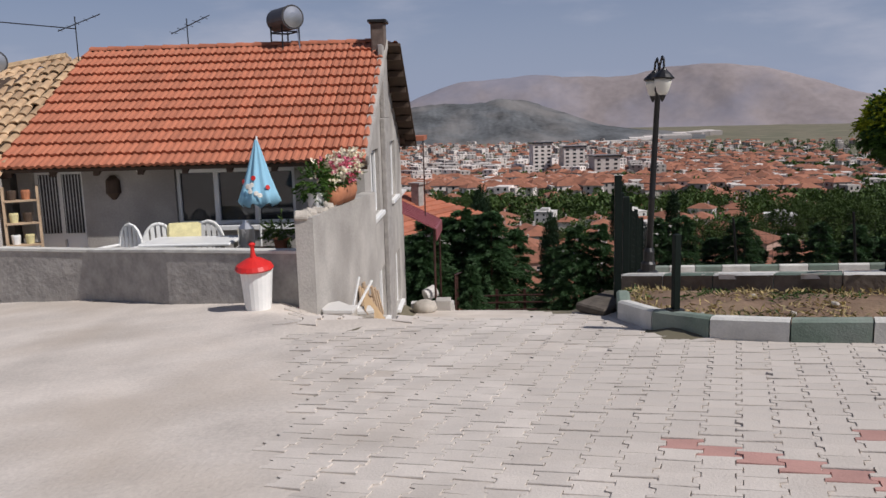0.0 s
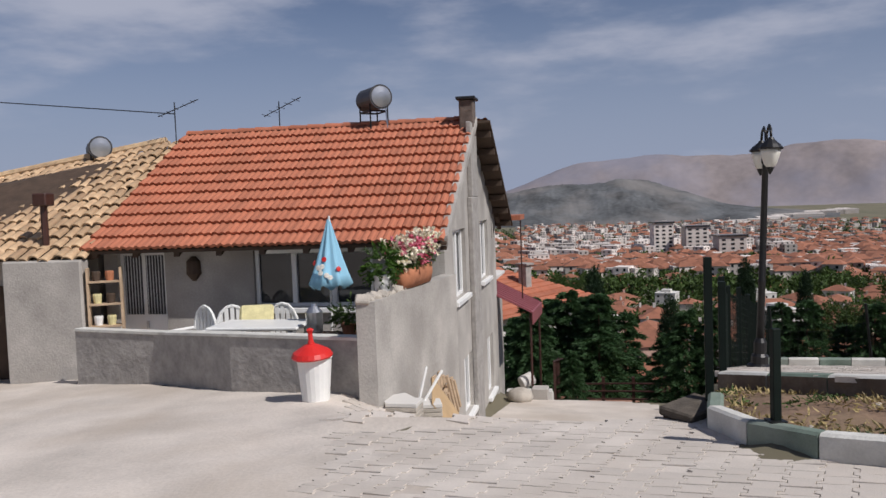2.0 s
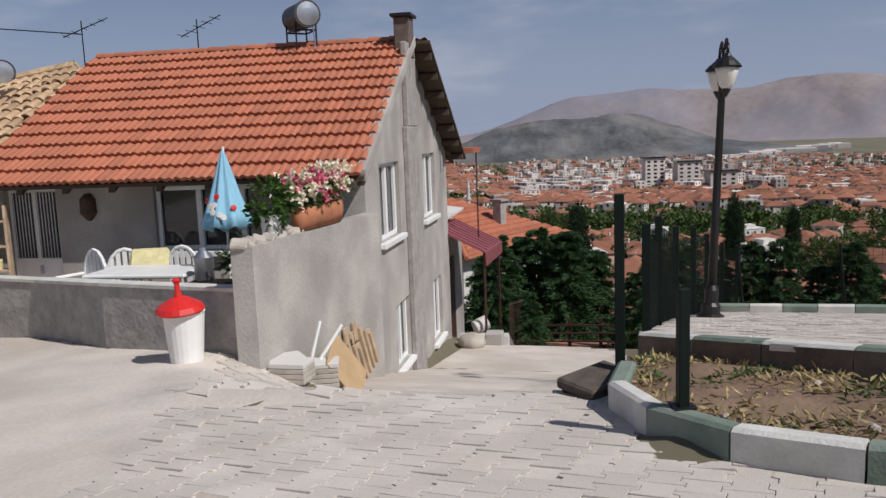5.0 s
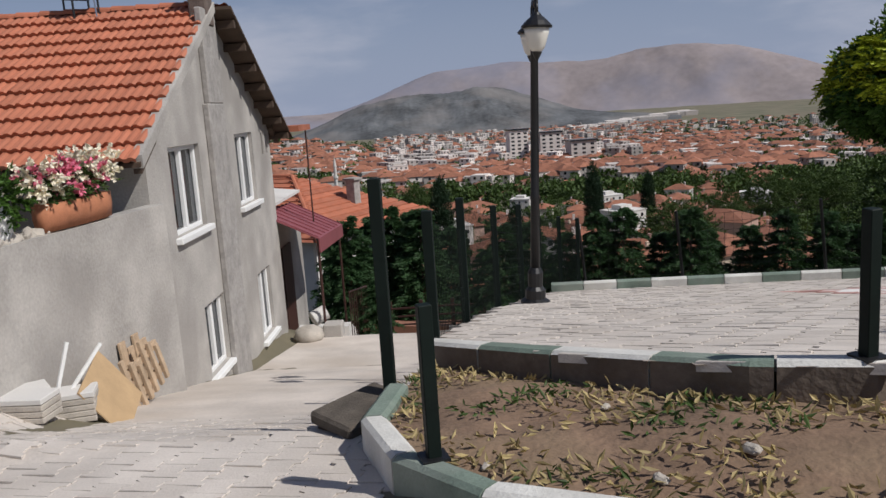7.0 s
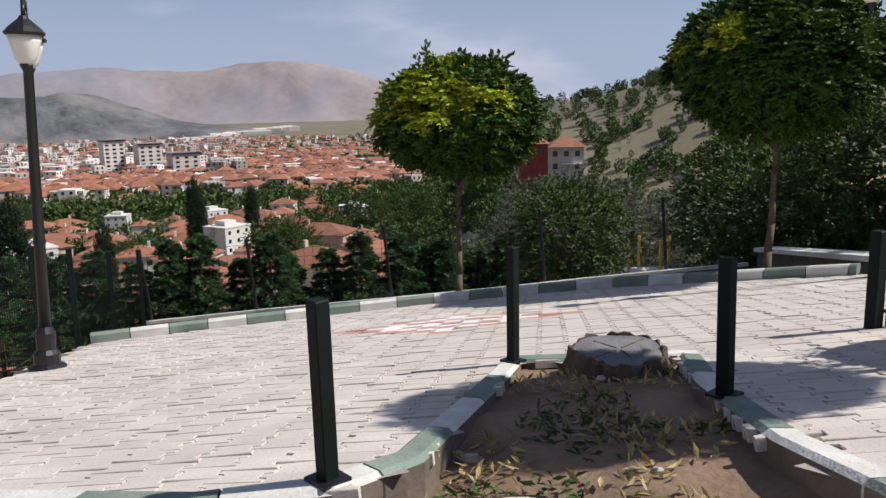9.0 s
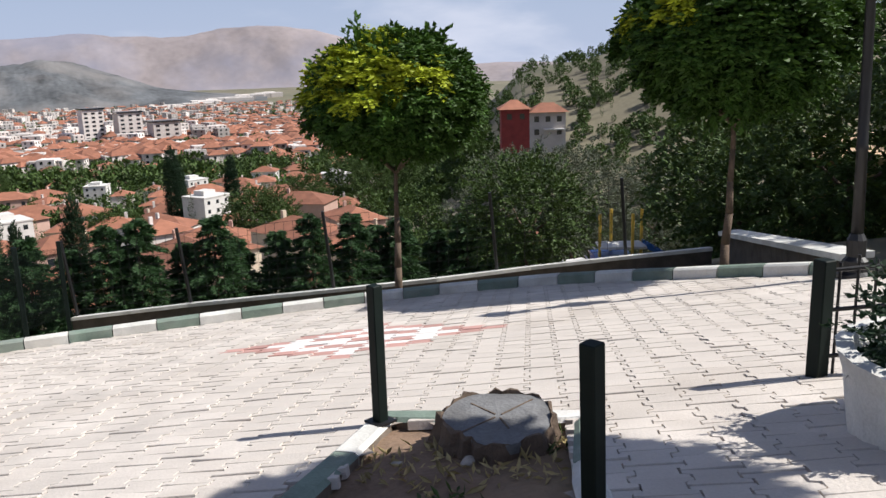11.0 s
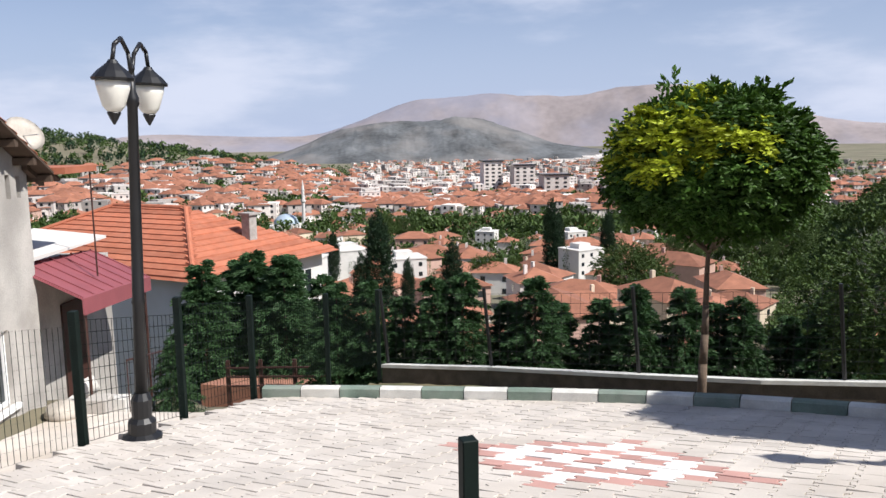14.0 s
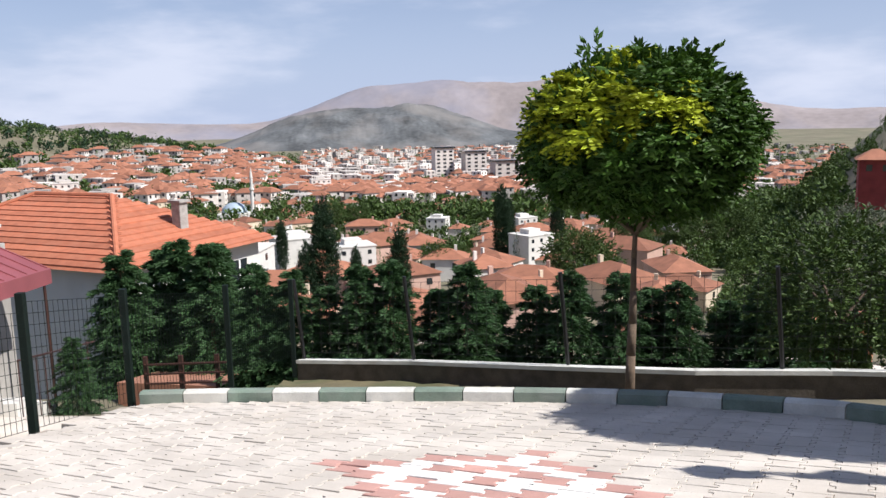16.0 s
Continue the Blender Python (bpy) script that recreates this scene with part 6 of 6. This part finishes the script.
for s in (-0.26, 0.26):
    part("upright", B(s - 0.02, s + 0.02, -0.1, 0.1, 0, 1.75), PALE_WOOD, shf)
for k, z in enumerate((0.35, 0.75, 1.12, 1.5)):
    part("shelf_board", B(-0.24, 0.24, -0.12, 0.12, z, z + 0.03), PALE_WOOD, shf)
    for x in (-0.13, 0.08):
        j = thing("tin_pot", shf.matrix_world @ pose(x, 0, z + 0.03), "small pot standing on the shelf", "pot", "pots on the shelf")
        part("body", lathe([(0.06, 0), (0.075, 0.13), (0.07, 0.16)], 10), (TERRACOTTA, PLASTIC_WHITE, CLOTH_YELLOW, DARK_WOOD)[(k + (x > 0)) % 4], j)
stn = thing("log_stump", pose(-9.55, 12.85, -1.35, 0, 0, 10), "rounded brown stone block by the wall", "stone")
part("block", B(-0.3, 0.3, -0.2, 0.2, -0.05, 0.42, 0.1), STONE, stn)
wv = thing("wall_basket", HOUSE @ pose(-4.35, -0.02, 0.55), "dark woven ornament hanging on the facade", "ornament")
part("body", lathe([(0.03, -0.22), (0.13, -0.1), (0.12, 0.12), (0.04, 0.2)], 10), DARK_WOOD, wv)
wl2 = thing("wall_light", HOUSE @ pose(-3.85, -0.1, 0.88), "small white bulb under the eave", "light")
part("bulb", lathe([(0.02, -0.1), (0.05, -0.05), (0.03, 0.03), (0.02, 0.08)], 10), PLASTIC_WHITE, wl2)

# ---- bin, flowers and builder's rubbish ----
bn = thing("litter_bin", pose(-3.42, 9.78, road_z(-3.42, 9.78) + 0.0, 0, 0, 30), "white plastic barrel bin with a red lid", "bin")
part("barrel", lathe([(0.16, 0), (0.165, 0.02), (0.205, 0.5), (0.215, 0.52), (0.2, 0.53)], 22), PLASTIC_WHITE, bn, smooth=False)
ld = part("lid", lathe([(0.23, 0.53), (0.245, 0.55), (0.22, 0.6), (0.1, 0.67), (0.05, 0.69)], 20), RED_PLASTIC, bn, "red plastic lid")
ld.rotation_euler = (0.06, -0.05, 0)
part("knob", lathe([(0.045, 0.68), (0.03, 0.74), (0.025, 0.82), (0.045, 0.86), (0.02, 0.88)], 10), RED_PLASTIC, ld)
wp2 = thing("white_pot", pose(-2.86, 10.75, 0.4), "white flower pot with a leafy green plant on the wall", "plant pot")
part("pot", lathe([(0.09, 0), (0.1, 0.03), (0.12, 0.2), (0.125, 0.22)], 14), PLASTIC_WHITE, wp2)
c = part("foliage", crown_mesh("foliage", (0.17, 0.17, 0.2), 1100, 0.06, 0.035, LEAF_ACACIA, 81, 0.3, 0.3), None, wp2)
c.location.z = 0.36
fp = thing("flower_trough", pose(-2.75, 11.85, 0.385, 0, 0, 88), "long terracotta trough of pink and white flowers", "planter")
bm = bmesh.new()
prev = None
for k in range(17):
    x = -0.62 + k * 1.24 / 16
    w = 0.14 * (1 - 0.55 * abs(k / 8 - 1) ** 4) * (1 + 0.07 * math.cos(k * math.pi * 0.75))
    ring = [bm.verts.new(q) for q in ((x, -w * 0.7, 0.0), (x, -w * 1.05, 0.13), (x, -w, 0.27), (x, w, 0.27), (x, w * 1.05, 0.13), (x, w * 0.7, 0.0))]
    if prev:
        for i in range(6):
            bm.faces.new((prev[i], prev[(i + 1) % 6], ring[(i + 1) % 6], ring[i]))
    else:
        bm.faces.new(ring[::-1])
    prev = ring
bm.faces.new(prev)
part("trough", bm, TERRACOTTA, fp, smooth=True)
c = part("foliage", crown_mesh("foliage", (0.58, 0.13, 0.1), 2200, 0.05, 0.032, LEAF_BROAD, 82, 0.3, 0.3), None, fp)
c.location.z = 0.39
for (x, r, m, s) in ((-0.35, 0.3, FLOWER_PINK, 83), (0.05, 0.28, FLOWER_PINK, 84), (-0.55, 0.16, FLOWER_WHITE, 85), (0.2, 0.3, FLOWER_WHITE, 86), (0.5, 0.26, FLOWER_WHITE, 87)):
    c = part("blossom", crown_mesh("blossom", (r, 0.15, 0.12), 620, 0.05, 0.05, m, s, 0.35, 0.6), None, fp)
    c.location = (x, 0, 0.49 + 0.08 * (x > 0.1))


def lane(x, y):
    return land(x, y) + 0.02


pa = thing("pallet", pose(-2.3, 12.0, lane(-2.3, 12.0) + 0.02, 8, -10, 2), "weathered broken wooden pallet leaning on the wall", "pallet")
for k in range(10):
    y = -0.95 + k * 0.17
    part("slat", B(-0.02, 0.02, y - 0.035, y + 0.035, 0.0, 0.42 + 0.1 * ((k * 5) % 3), 0.004), PALE_WOOD, pa)
for z in (0.08, 0.36):
    part("rail", B(-0.07, -0.022, -1.0, 0.68, z, z + 0.09, 0.004), PALE_WOOD, pa)
bd = thing("boards", pose(-2.52, 12.35, lane(-2.4, 12.3), 0, -6, 0), "pale wooden boards propped against the wall", "boards")
for k in range(4):
    part("board", B(-0.015, 0.015, -0.3 + k * 0.16, -0.17 + k * 0.16, 0, 0.75 - 0.1 * (k % 2), 0.003), PALE_WOOD, bd)
cb = thing("cardboard_sheet", pose(-1.98, 11.0, lane(-1.98, 11.0) + 0.02, 12, -32, 8), "flattened sheet of brown cardboard", "cardboard")
part("sheet", B(-0.006, 0.006, -0.42, 0.42, 0, 0.62), CARD, cb)
for k, (x, y, n) in enumerate(((-2.45, 10.15, 4), (-2.3, 10.55, 5), (-2.62, 10.35, 3))):
    ts = thing("tile_stack", pose(x, y, lane(x, y) - 0.02, 0, 0, 20 * k), "stack of pale floor tiles and bricks", "stack", "builder's stacks")
    for i in range(n):
        part("tile", B(-0.2 + 0.01 * (i % 2), 0.2, -0.15, 0.15, i * 0.055, i * 0.055 + 0.05, 0.006), STONE if i < n - 1 else WALL_WHITE, ts)
for k in range(2):
    sk = thing("lath", pose(-2.35, 10.35 + k * 0.2, lane(-2.4, 10.4) + 0.1, 0, 20 + 25 * k, 60), "thin white lath leaning on the stack", "lath")
    part("stick", B(-0.015, 0.015, -0.01, 0.01, 0, 0.55), PLASTIC_WHITE, sk)
sk = thing("cement_sack", HOUSE @ pose(0.55, 6.4, lane(-2.6, 20.0) - 0.02, 0, 0, 10), "pale slumped cement sack beside the wall", "sack")
part("sack", lathe([(0.26, 0), (0.32, 0.1), (0.27, 0.26), (0.1, 0.33)], 12), STONE, sk, smooth=True)
bl = thing("clay_pipe", HOUSE @ pose(0.5, 7.2, lane(-2.6, 20.4) + 0.28, 0, 70, 30), "short pale clay pipe, its mouth closed by a shade-dark disc", "pipe")
part("pipe", lathe([(0.15, 0), (0.17, 0.02), (0.17, 0.34), (0.13, 0.35), (0.12, 0.1)], 14), WALL_WHITE, bl)
# Dark disc across the mouth replaces the shade inside the pipe.
part("bore", lathe([(0.118, 0.34), (0.001, 0.352)], 14), CURTAIN_AND_SHADE, bl)
bk = thing("concrete_block", HOUSE @ pose(1.0, 6.9, lane(-2.2, 20.5) - 0.02), "grey concrete block at the foot of the steps", "block")
part("block", B(-0.2, 0.2, -0.2, 0.2, 0, 0.3, 0.02), CEMENT, bk)
bk = thing("stone_slab", pose(0.78, 8.3, lane(0.78, 8.3) + 0.05, 4, -4, 50) @ Matrix.Scale(0.6, 4), "thick worn stone slab by the kerb", "slab")
part("slab", B(-0.42, 0.42, -0.3, 0.3, 0.1, 0.24, 0.03), DARK_STONE, bk)
for s in (-0.3, 0.3):
    part("support", B(s - 0.08, s + 0.08, -0.25, 0.25, -0.2, 0.1, 0.02), DARK_WOOD, bk)
